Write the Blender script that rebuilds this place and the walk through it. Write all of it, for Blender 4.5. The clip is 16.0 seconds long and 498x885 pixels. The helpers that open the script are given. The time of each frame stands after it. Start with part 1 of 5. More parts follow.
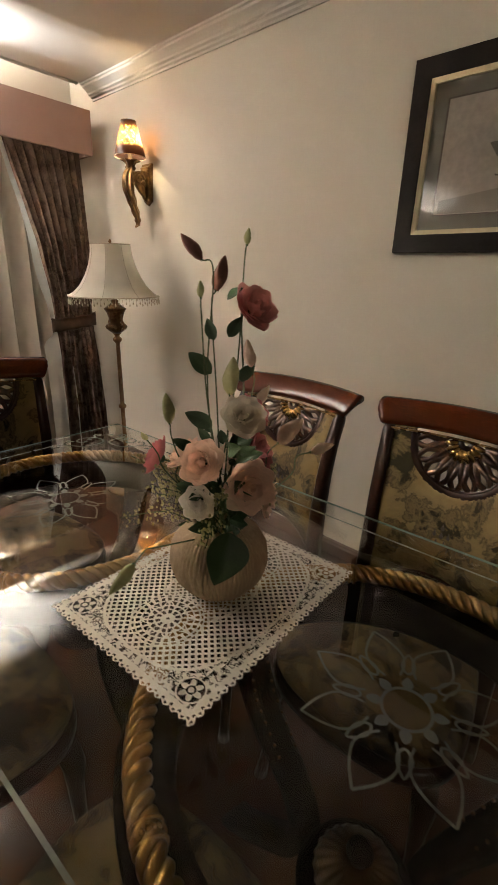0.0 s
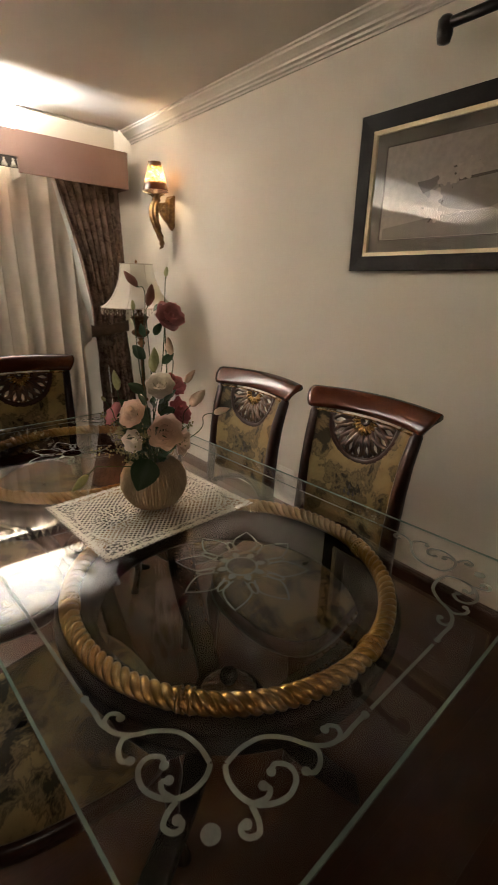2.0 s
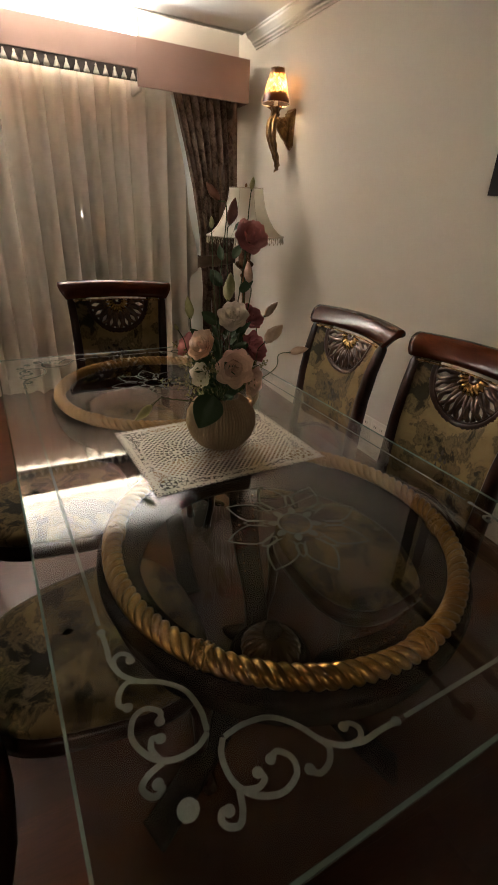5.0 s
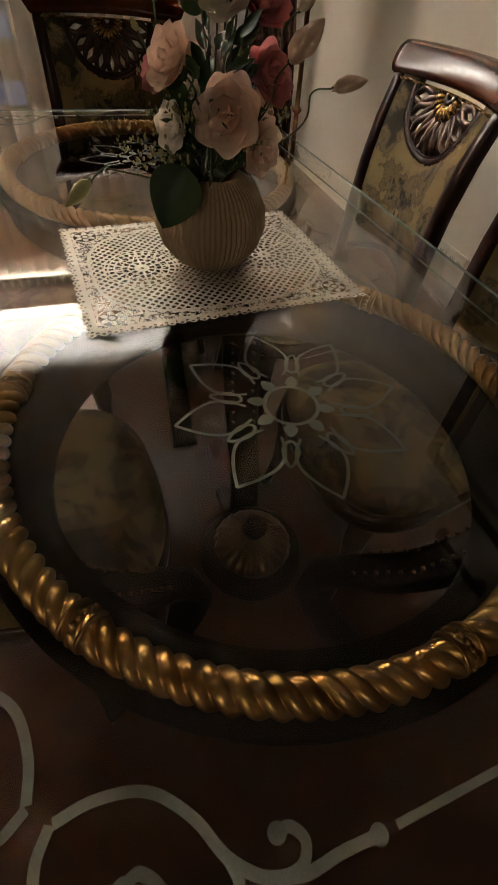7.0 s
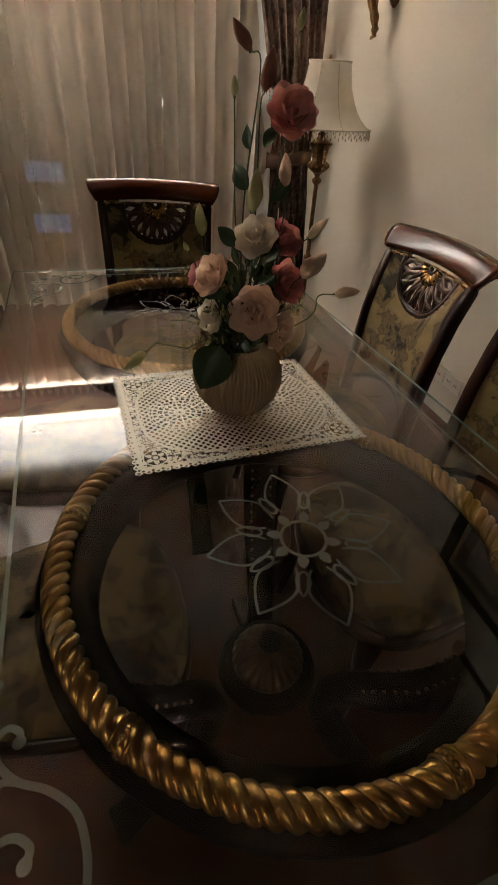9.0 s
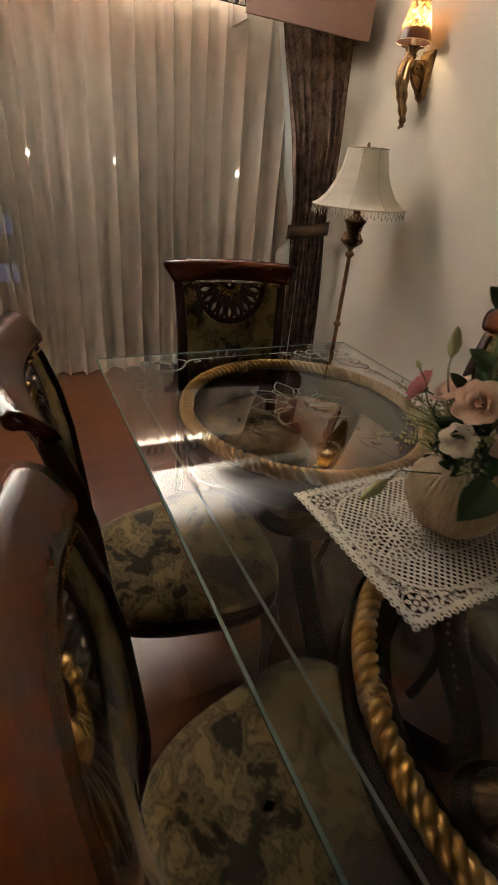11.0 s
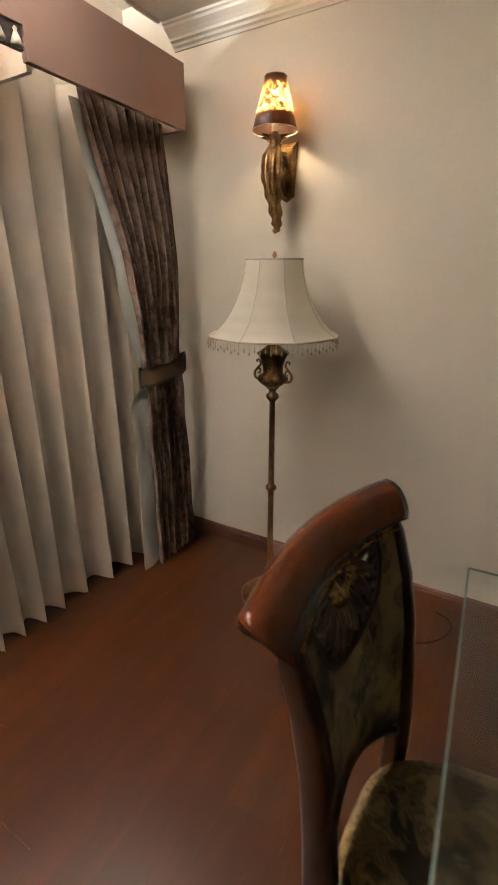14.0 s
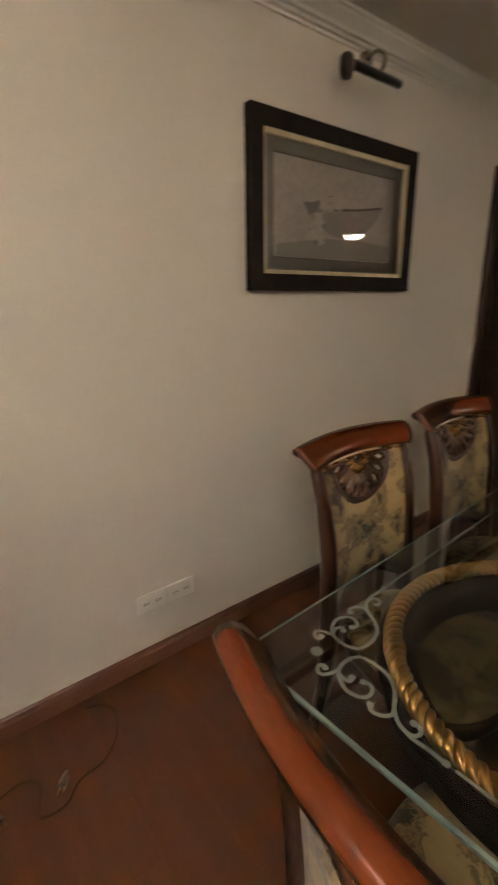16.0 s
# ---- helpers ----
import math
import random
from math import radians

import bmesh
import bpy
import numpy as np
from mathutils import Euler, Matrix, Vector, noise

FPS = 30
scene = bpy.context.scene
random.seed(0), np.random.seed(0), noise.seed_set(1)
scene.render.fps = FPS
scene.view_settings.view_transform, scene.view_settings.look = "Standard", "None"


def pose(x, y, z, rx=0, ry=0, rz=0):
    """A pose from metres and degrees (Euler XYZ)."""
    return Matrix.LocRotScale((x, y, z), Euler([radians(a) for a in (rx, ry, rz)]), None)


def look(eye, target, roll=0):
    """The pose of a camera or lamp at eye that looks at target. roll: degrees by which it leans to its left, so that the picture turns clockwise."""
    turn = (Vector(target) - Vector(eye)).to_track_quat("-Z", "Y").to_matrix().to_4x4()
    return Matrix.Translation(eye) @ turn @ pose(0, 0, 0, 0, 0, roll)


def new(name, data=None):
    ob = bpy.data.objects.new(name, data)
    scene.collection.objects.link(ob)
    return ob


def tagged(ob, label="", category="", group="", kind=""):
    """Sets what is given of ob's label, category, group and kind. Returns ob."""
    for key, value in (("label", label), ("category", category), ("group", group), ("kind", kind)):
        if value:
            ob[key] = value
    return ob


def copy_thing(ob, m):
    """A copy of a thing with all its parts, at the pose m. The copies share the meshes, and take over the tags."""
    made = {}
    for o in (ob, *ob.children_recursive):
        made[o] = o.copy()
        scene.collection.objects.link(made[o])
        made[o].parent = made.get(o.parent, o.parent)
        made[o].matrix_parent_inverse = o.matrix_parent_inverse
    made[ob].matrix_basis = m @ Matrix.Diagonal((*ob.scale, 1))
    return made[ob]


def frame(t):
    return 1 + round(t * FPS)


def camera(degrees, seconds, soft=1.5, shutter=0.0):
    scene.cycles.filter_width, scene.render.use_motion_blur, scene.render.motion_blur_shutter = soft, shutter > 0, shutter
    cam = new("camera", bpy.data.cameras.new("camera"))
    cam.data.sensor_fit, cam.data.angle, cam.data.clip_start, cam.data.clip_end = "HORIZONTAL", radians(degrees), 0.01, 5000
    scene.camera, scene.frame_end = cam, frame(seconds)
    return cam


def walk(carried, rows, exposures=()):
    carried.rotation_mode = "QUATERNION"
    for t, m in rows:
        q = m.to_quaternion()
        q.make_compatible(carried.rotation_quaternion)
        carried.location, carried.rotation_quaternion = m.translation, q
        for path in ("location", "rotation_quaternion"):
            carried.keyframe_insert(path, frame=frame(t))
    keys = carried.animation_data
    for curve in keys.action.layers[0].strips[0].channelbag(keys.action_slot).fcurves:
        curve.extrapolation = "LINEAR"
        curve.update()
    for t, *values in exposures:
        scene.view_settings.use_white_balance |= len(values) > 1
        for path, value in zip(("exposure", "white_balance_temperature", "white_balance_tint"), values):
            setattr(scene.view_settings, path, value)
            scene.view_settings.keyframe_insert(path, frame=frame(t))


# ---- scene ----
cam = camera(57.1, 16.0, shutter=0.3)
PATH = [
    (0, (0.004, 0.243, 1.348), (-1.271, 1.63, 0.677), 2.2),
    (0.5, (0.156, 0.238, 1.344), (-1.125, 1.627, 0.689), 2.0),
    (1, (0.34, 0.239, 1.341), (-0.954, 1.615, 0.683), 2.1),
    (1.5, (0.453, 0.197, 1.357), (-0.864, 1.548, 0.693), 2.2),
    (2, (0.549, 0.188, 1.385), (-0.889, 1.418, 0.739), 1.7),
    (2.5, (0.664, 0.223, 1.395), (-0.965, 1.194, 0.761), 1.2),
    (3, (0.695, 0.257, 1.375), (-1.044, 1.019, 0.747), 0.4),
    (3.2, (0.724, 0.232, 1.408), (-1.018, 0.968, 0.757), -0.3),
    (5.3, (0.432, 0.368, 1.312), (-1.135, 1.171, 0.362), 3.8),
    (5.5, (0.378, 0.422, 1.284), (-1.169, 1.196, 0.28), 4.0),
    (6, (0.298, 0.52, 1.234), (-1.168, 1.18, 0.045), 4.9),
    (6.5, (0.249, 0.565, 1.205), (-1.089, 1.152, -0.161), 6.0),
    (7, (0.24, 0.561, 1.179), (-0.999, 1.074, -0.305), 6.4),
    (7.5, (0.233, 0.557, 1.179), (-0.984, 1.047, -0.33), 7.0),
    (8, (0.231, 0.552, 1.203), (-1.058, 1.041, -0.246), 6.8),
    (8.5, (0.258, 0.537, 1.277), (-1.175, 1.039, -0.024), 5.6),
    (9, (0.283, 0.525, 1.312), (-1.239, 1.044, 0.122), 4.9),
    (9.5, (0.298, 0.511, 1.316), (-1.285, 1.042, 0.215), 4.6),
    (10, (0.252, 0.384, 1.341), (-1.355, 0.94, 0.288), 4.8),
    (10.2, (0.219, 0.311, 1.345), (-1.392, 0.879, 0.304), 4.5),
    (12.3, (-0.742, -0.076, 1.36), (-2.055, 1.095, 0.409), 6.2),
    (12.5, (-0.843, -0.034, 1.357), (-2.113, 1.198, 0.425), 4.5),
    (13, (-1.044, 0.07, 1.346), (-2.06, 1.551, 0.467), 3.7),
    (13.3, (-1.214, 0.032, 1.388), (-2.042, 1.664, 0.58), 3.1),
    (13.5, (-1.332, 0.03, 1.429), (-2.14, 1.693, 0.667), 3.0),
    (14, (-1.604, 0.105, 1.418), (-2.562, 1.734, 0.762), 0.2),
    (14.5, (-1.828, 0.253, 1.417), (-2.661, 1.946, 0.755), 0.8),
    (15, (-1.99, 0.328, 1.436), (-2.252, 2.21, 0.815), 0.1),
    (15.3, (-2.091, 0.437, 1.42), (-1.791, 2.341, 0.887), 2.7),
    (15.5, (-2.063, 0.460, 1.430), (-1.577, 2.308, 0.841), 0.7),
    (16, (-2.066, 0.600, 1.419), (-0.898, 2.114, 0.837), -0.8),
]
walk(cam, [(t, look(eye, target, roll)) for t, eye, target, roll in PATH], exposures=((0, 0.36), (1.0, 0.46), (2.0, 0.44), (2.5, 0.2), (3.0, 0.02), (5.3, 0.02), (6.0, 0.08), (7.0, 0.22), (8.0, 0.28), (9.0, 0.07), (10.2, 0.02), (12.5, 0.26), (13.5, 0.22), (14.5, 0.0), (15.4, 0.12), (16.0, 0.38)))

# ---- world and lights ----
world = bpy.data.worlds.new("night")
scene.world = world
world.use_nodes = True
world.node_tree.nodes["Background"].inputs[0].default_value = (0.010, 0.013, 0.022, 1)
world.node_tree.nodes["Background"].inputs[1].default_value = 0.6

TUBE = (0.99, 0.975, 0.965)
COVE_W, FAR_GLOW = 660.0, 80.0


def lamp(name, kind, place, watts, colour, target=None, **sizes):
    data = bpy.data.lights.new(name, kind)
    data.energy, data.color = watts, colour
    for key, value in sizes.items():
        if key == "shape":
            data.shape = value
        elif key == "size":
            data.size = value
        elif key == "size_y":
            data.size_y = value
        elif key == "radius":
            data.shadow_soft_size = value
    ob = new(name, data)
    ob.matrix_world = look(place, target) if target else pose(*place)
    return ob


# ---- materials ----
def tree(name):
    m = bpy.data.materials.new(name)
    m.use_nodes = True
    return m, m.node_tree.nodes, m.node_tree.links, m.node_tree.nodes["Principled BSDF"]


def mat(name, a, b=None, rough=0.5, metal=0.0, scale=8.0, fine=120.0, bump=0.1, coat=0.0, stretch=(1, 1, 1), spec=0.5, vary=0.0):
    """A surface with broad blotches from a to b, fine grain, relief and uneven gloss, in metres."""
    m, nodes, links, bs = tree(name)
    b = b or tuple(0.8 * c for c in a)
    co = nodes.new("ShaderNodeTexCoord")
    mp = nodes.new("ShaderNodeMapping")
    mp.inputs["Scale"].default_value = stretch
    links.new(co.outputs["Object"], mp.inputs[0])
    n1, n2 = nodes.new("ShaderNodeTexNoise"), nodes.new("ShaderNodeTexNoise")
    n1.inputs["Scale"].default_value, n2.inputs["Scale"].default_value = scale, fine
    n1.inputs["Detail"].default_value = 5
    for n in (n1, n2):
        links.new(mp.outputs[0], n.inputs["Vector"])
    add = nodes.new("ShaderNodeMath")
    add.operation = "MULTIPLY_ADD"
    add.inputs[1].default_value = 0.62
    links.new(n2.outputs[0], add.inputs[0])
    links.new(n1.outputs[0], add.inputs[2])
    last = add
    if vary:
        info = nodes.new("ShaderNodeObjectInfo")
        more = nodes.new("ShaderNodeMath")
        more.operation = "MULTIPLY_ADD"
        more.inputs[1].default_value = vary
        links.new(info.outputs["Random"], more.inputs[0])
        links.new(add.outputs[0], more.inputs[2])
        last = more
    ramp = nodes.new("ShaderNodeValToRGB")
    ramp.color_ramp.elements[0].position, ramp.color_ramp.elements[1].position = 0.45, 0.9 + vary
    ramp.color_ramp.elements[0].color, ramp.color_ramp.elements[1].color = (*a, 1), (*b, 1)
    links.new(last.outputs[0], ramp.inputs[0])
    links.new(ramp.outputs[0], bs.inputs["Base Color"])
    rr = nodes.new("ShaderNodeMapRange")
    rr.inputs[3].default_value, rr.inputs[4].default_value = rough * 0.8, min(1, rough * 1.2)
    links.new(n1.outputs[0], rr.inputs[0])
    links.new(rr.outputs[0], bs.inputs["Roughness"])
    bs.inputs["Metallic"].default_value = metal
    bs.inputs["Coat Weight"].default_value = coat
    bs.inputs["Coat Roughness"].default_value = 0.12
    bs.inputs["Specular IOR Level"].default_value = spec
    if bump:
        bp = nodes.new("ShaderNodeBump")
        bp.inputs["Strength"].default_value, bp.inputs["Distance"].default_value = bump, 0.004
        links.new(n2.outputs[0], bp.inputs["Height"])
        links.new(bp.outputs[0], bs.inputs["Normal"])
    return m


def damask(name, ground, figure, scale, rough=0.75, sheen=0.3):
    """Woven cloth with large leafy figures, warped noise cut at two levels."""
    m, nodes, links, bs = tree(name)
    co = nodes.new("ShaderNodeTexCoord")
    big, warp = nodes.new("ShaderNodeTexNoise"), nodes.new("ShaderNodeTexNoise")
    warp.inputs["Scale"].default_value, warp.inputs["Detail"].default_value = scale * 0.8, 3
    links.new(co.outputs["Object"], warp.inputs["Vector"])
    mix = nodes.new("ShaderNodeVectorMath")
    mix.operation = "MULTIPLY_ADD"
    mix.inputs[1].default_value = (0.12, 0.12, 0.12)
    links.new(warp.outputs[1], mix.inputs[0])
    links.new(co.outputs["Object"], mix.inputs[2])
    big.inputs["Scale"].default_value, big.inputs["Detail"].default_value, big.inputs["Roughness"].default_value = scale, 6, 0.62
    links.new(mix.outputs[0], big.inputs["Vector"])
    ramp = nodes.new("ShaderNodeValToRGB")
    el = ramp.color_ramp.elements
    el[0].position, el[0].color = 0.42, (*figure, 1)
    el[1].position, el[1].color = 0.62, (*ground, 1)
    for at, k in ((0.47, 0.62), (0.50, 0.25), (0.53, 0.85)):
        e = el.new(at)
        e.color = (*(figure[i] * (1 - k) + ground[i] * k for i in range(3)), 1)
    links.new(big.outputs[0], ramp.inputs[0])
    links.new(ramp.outputs[0], bs.inputs["Base Color"])
    weave = nodes.new("ShaderNodeTexNoise")
    weave.inputs["Scale"].default_value = 900
    links.new(co.outputs["Object"], weave.inputs["Vector"])
    bp = nodes.new("ShaderNodeBump")
    bp.inputs["Strength"].default_value, bp.inputs["Distance"].default_value = 0.35, 0.002
    links.new(weave.outputs[0], bp.inputs["Height"])
    links.new(bp.outputs[0], bs.inputs["Normal"])
    bs.inputs["Roughness"].default_value = rough
    bs.inputs["Specular IOR Level"].default_value = 0.12
    bs.inputs["Sheen Weight"].default_value = sheen
    return m


def glass(name, tint=(1, 1, 1), rough=0.0):
    m, nodes, links, bs = tree(name)
    bs.inputs["Base Color"].default_value = (*tint, 1)
    bs.inputs["Transmission Weight"].default_value = 1
    bs.inputs["Roughness"].default_value = rough
    bs.inputs["IOR"].default_value = 1.5
    return m


def thin_glass(name):
    """A pane one face thick: mostly clear, with a mirror's share that grows at grazing angles."""
    m, nodes, links, bs = tree(name)
    out = nodes["Material Output"]
    clear, gloss, mix, fr = (nodes.new("ShaderNode" + k) for k in ("BsdfTransparent", "BsdfGlossy", "MixShader", "Fresnel"))
    gloss.inputs["Roughness"].default_value = 0.01
    fr.inputs[0].default_value = 1.5
    links.new(fr.outputs[0], mix.inputs[0])
    links.new(clear.outputs[0], mix.inputs[1])
    links.new(gloss.outputs[0], mix.inputs[2])
    links.new(mix.outputs[0], out.inputs[0])
    return m


def cloth_through(name, colour, clear=0.2, through_share=0.4):
    """Thin cloth that lets some light and some sight through."""
    m, nodes, links, bs = tree(name)
    out = nodes["Material Output"]
    co, n = nodes.new("ShaderNodeTexCoord"), nodes.new("ShaderNodeTexNoise")
    n.inputs["Scale"].default_value, n.inputs["Detail"].default_value = 7, 6
    links.new(co.outputs["Object"], n.inputs["Vector"])
    ramp = nodes.new("ShaderNodeValToRGB")
    ramp.color_ramp.elements[0].color = (*(0.93 * c for c in colour), 1)
    ramp.color_ramp.elements[1].color = (*colour, 1)
    ramp.color_ramp.elements[0].position, ramp.color_ramp.elements[1].position = 0.35, 0.6
    links.new(n.outputs[0], ramp.inputs[0])
    d, t, c = (nodes.new("ShaderNodeBsdf" + k) for k in ("Diffuse", "Translucent", "Transparent"))
    links.new(ramp.outputs[0], d.inputs[0])
    links.new(ramp.outputs[0], t.inputs[0])
    m1, m2 = nodes.new("ShaderNodeMixShader"), nodes.new("ShaderNodeMixShader")
    m1.inputs[0].default_value, m2.inputs[0].default_value = through_share, clear
    links.new(d.outputs[0], m1.inputs[1])
    links.new(t.outputs[0], m1.inputs[2])
    links.new(m1.outputs[0], m2.inputs[1])
    links.new(c.outputs[0], m2.inputs[2])
    links.new(m2.outputs[0], out.inputs[0])
    return m


def frost(name, colour, clear, sheen, rough):
    """Ground glass: partly clear, the rest a rough sheen over a dull white."""
    m, nodes, links, bs = tree(name)
    out = nodes["Material Output"]
    d, g, c = (nodes.new("ShaderNodeBsdf" + k) for k in ("Diffuse", "Glossy", "Transparent"))
    n = nodes.new("ShaderNodeTexNoise")
    n.inputs["Scale"].default_value = 160
    ramp = nodes.new("ShaderNodeValToRGB")
    ramp.color_ramp.elements[0].color = (*(0.7 * k for k in colour), 1)
    ramp.color_ramp.elements[1].color = (*colour, 1)
    links.new(n.outputs[0], ramp.inputs[0])
    links.new(ramp.outputs[0], d.inputs[0])
    links.new(ramp.outputs[0], g.inputs[0])
    g.inputs["Roughness"].default_value = rough
    m1, m2 = nodes.new("ShaderNodeMixShader"), nodes.new("ShaderNodeMixShader")
    m1.inputs[0].default_value, m2.inputs[0].default_value = sheen, clear
    links.new(d.outputs[0], m1.inputs[1])
    links.new(g.outputs[0], m1.inputs[2])
    links.new(m1.outputs[0], m2.inputs[1])
    links.new(c.outputs[0], m2.inputs[2])
    links.new(m2.outputs[0], out.inputs[0])
    return m


def glow(name, colour, strength):
    m, nodes, links, bs = tree(name)
    bs.inputs["Base Color"].default_value = (*colour, 1)
    bs.inputs["Emission Color"].default_value = (*colour, 1)
    bs.inputs["Emission Strength"].default_value = strength
    return m


M_WALL = mat("wall_paint", (0.735, 0.677, 0.577), (0.69, 0.632, 0.537), rough=0.7, scale=1.2, fine=180, bump=0.12)
# darkened wall colour for the unseen east end, so less light bounces back
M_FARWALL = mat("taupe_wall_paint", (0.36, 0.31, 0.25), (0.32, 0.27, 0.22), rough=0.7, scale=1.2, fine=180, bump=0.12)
M_CEIL = mat("ceiling_paint", (0.72, 0.67, 0.60), (0.67, 0.62, 0.555), rough=0.85, scale=1.0, fine=150, bump=0.08)
M_PLASTER = mat("plaster_moulding", (0.72, 0.68, 0.60), (0.64, 0.60, 0.53), rough=0.6, scale=3, fine=90, bump=0.05)
M_PLANK = mat("laminate_plank", (0.067, 0.0182, 0.0049), (0.038, 0.0103, 0.0029), rough=0.32, scale=3, fine=30, bump=0.0, stretch=(5, 0.7, 1), vary=0.22, spec=0.34)
M_SKIRT = mat("skirting_wood", (0.11, 0.042, 0.020), (0.07, 0.026, 0.013), rough=0.45, scale=6, fine=70, bump=0.05)
M_DARK = mat("dark_mahogany", (0.036, 0.0115, 0.006), (0.020, 0.007, 0.004), rough=0.30, scale=9, fine=110, bump=0.0, coat=0.0, spec=0.2)
M_RED = mat("red_mahogany", (0.088, 0.0185, 0.0048), (0.050, 0.0105, 0.0030), rough=0.22, scale=4, fine=60, bump=0.0, coat=0.0, spec=0.22, stretch=(1, 3, 3))
M_BLACK = mat("black_lacquer_wood", (0.008, 0.0050, 0.0038), (0.005, 0.0032, 0.0025), rough=0.45, scale=10, fine=90, bump=0, coat=0.0, spec=0.02)
M_GOLD = mat("antique_gold", (0.43, 0.265, 0.085), (0.27, 0.155, 0.05), rough=0.27, metal=0.95, scale=35, fine=260, bump=0.06)
M_ROPE = mat("satin_gilt_rope", (0.50, 0.290, 0.095), (0.36, 0.195, 0.060), rough=0.35, metal=0.92, scale=5, fine=160, bump=0.015)
M_BRONZE = mat("bronze_gilding", (0.26, 0.155, 0.065), (0.10, 0.053, 0.024), rough=0.34, metal=0.75, scale=40, fine=220, bump=0.15)
M_SCONCE = mat("dull_gilt_bronze", (0.40, 0.25, 0.095), (0.17, 0.092, 0.036), rough=0.36, metal=0.8, scale=30, fine=240, bump=0.12)
M_SHELL = mat("dull_gilt_shell", (0.15, 0.090, 0.036), (0.055, 0.030, 0.013), rough=0.38, metal=0.75, scale=40, fine=220, bump=0.15)
M_CARVED = mat("dark_gilt_carving", (0.13, 0.062, 0.022), (0.034, 0.014, 0.007), rough=0.30, metal=0.35, scale=45, fine=220, bump=0.15)
M_BRASS = mat("worn_brass", (0.42, 0.26, 0.12), (0.22, 0.11, 0.05), rough=0.36, metal=0.8, scale=22, fine=200, bump=0.08)
M_FABRIC = damask("chair_damask", (0.200, 0.138, 0.057), (0.022, 0.0155, 0.007), 8.0, sheen=0.08)
M_DRAPE = damask("drape_damask", (0.175, 0.120, 0.090), (0.080, 0.050, 0.037), 16.0, rough=0.75, sheen=0.0)
M_LINING = mat("drape_lining", (0.86, 0.87, 0.84), (0.80, 0.81, 0.78), rough=0.85, scale=4, fine=300, bump=0.1)
M_VAL = mat("pelmet_velvet", (0.345, 0.225, 0.180), (0.295, 0.19, 0.15), rough=0.85, scale=3, fine=500, bump=0.2, spec=0.2)
M_TRIM = mat("dark_braid", (0.05, 0.032, 0.026), (0.03, 0.02, 0.016), rough=0.8, scale=60, fine=500, bump=0.3)
M_TASSEL = mat("cream_tassel", (0.62, 0.57, 0.47), (0.5, 0.45, 0.36), rough=0.8, scale=60, fine=500, bump=0.3)
M_SHEER = cloth_through("sheer_cloth", (0.78, 0.695, 0.59), 0.09, 0.06)
M_SHADE = cloth_through("lamp_shade_silk", (0.88, 0.83, 0.72), 0.0, 0.4)
M_TIE = mat("satin_tie", (0.17, 0.105, 0.06), (0.11, 0.066, 0.038), rough=0.4, scale=20, fine=300, bump=0.2)
M_PIPING = mat("shade_piping", (0.60, 0.53, 0.42), (0.50, 0.43, 0.33), rough=0.7, scale=80, fine=500, bump=0.2)
M_BEAD = mat("glass_bead", (0.55, 0.50, 0.40), (0.40, 0.34, 0.25), rough=0.15, scale=50, fine=400, bump=0.0)
M_LACE = mat("cotton_lace", (0.88, 0.84, 0.74), (0.78, 0.74, 0.63), rough=0.40, metal=0.7, scale=20, fine=420, bump=0.8, spec=0.8, coat=0.3)
M_FROST = frost("frosted_etching", (0.54, 0.58, 0.51), 0.53, 0.12, 0.55)
M_FROST_THIN = frost("thin_frosted_etching", (0.52, 0.56, 0.49), 0.52, 0.62, 0.42)
M_GLASS = glass("table_glass", (0.97, 0.99, 0.975))
M_EDGE = glass("glass_edge", (0.52, 0.70, 0.62), 0.14)
M_EDGE.node_tree.nodes["Principled BSDF"].inputs["Transmission Weight"].default_value = 0.62
M_PANE = thin_glass("clear_pane")
M_CERAMIC = mat("ribbed_ceramic", (0.58, 0.45, 0.295), (0.38, 0.28, 0.175), rough=0.75, scale=14, fine=250, bump=0.2, stretch=(1, 1, 0.25), spec=0.25)
M_PICFRAME = mat("black_picture_frame", (0.017, 0.012, 0.009), (0.010, 0.007, 0.005), rough=0.45, scale=10, fine=120, bump=0.03, spec=0.05)
M_GILT = mat("gilt_fillet", (0.72, 0.62, 0.42), (0.60, 0.50, 0.32), rough=0.42, metal=0.45, scale=20, fine=200, bump=0.05)
M_MAT = mat("grey_mount_board", (0.30, 0.28, 0.24), (0.26, 0.24, 0.205), rough=0.9, scale=3, fine=400, bump=0.1)
M_PRINT = mat("print_ground", (0.80, 0.72, 0.65), (0.60, 0.535, 0.48), rough=0.8, scale=2.4, fine=50, bump=0.0)
M_PRINTFLOOR = mat("print_floor", (0.50, 0.445, 0.395), (0.42, 0.375, 0.33), rough=0.8, scale=3, fine=50, bump=0.0)
M_BOWLSHADE = mat("print_bowl_shade", (0.34, 0.30, 0.27), (0.27, 0.235, 0.21), rough=0.8, scale=6, fine=50, bump=0.0)
M_BOWL = mat("print_bowl", (0.57, 0.51, 0.46), (0.42, 0.375, 0.34), rough=0.8, scale=5, fine=50, bump=0.0)
M_BLOSSOM = mat("print_blossom", (0.80, 0.74, 0.66), (0.68, 0.60, 0.53), rough=0.8, scale=30, fine=80, bump=0.0)
M_PRINTDARK = mat("print_shade", (0.15, 0.12, 0.105), (0.2, 0.17, 0.15), rough=0.8, scale=30, fine=80, bump=0.0)
M_SOCKET = mat("ivory_plastic", (0.86, 0.82, 0.73), (0.80, 0.76, 0.67), rough=0.4, scale=10, fine=100, bump=0.02)
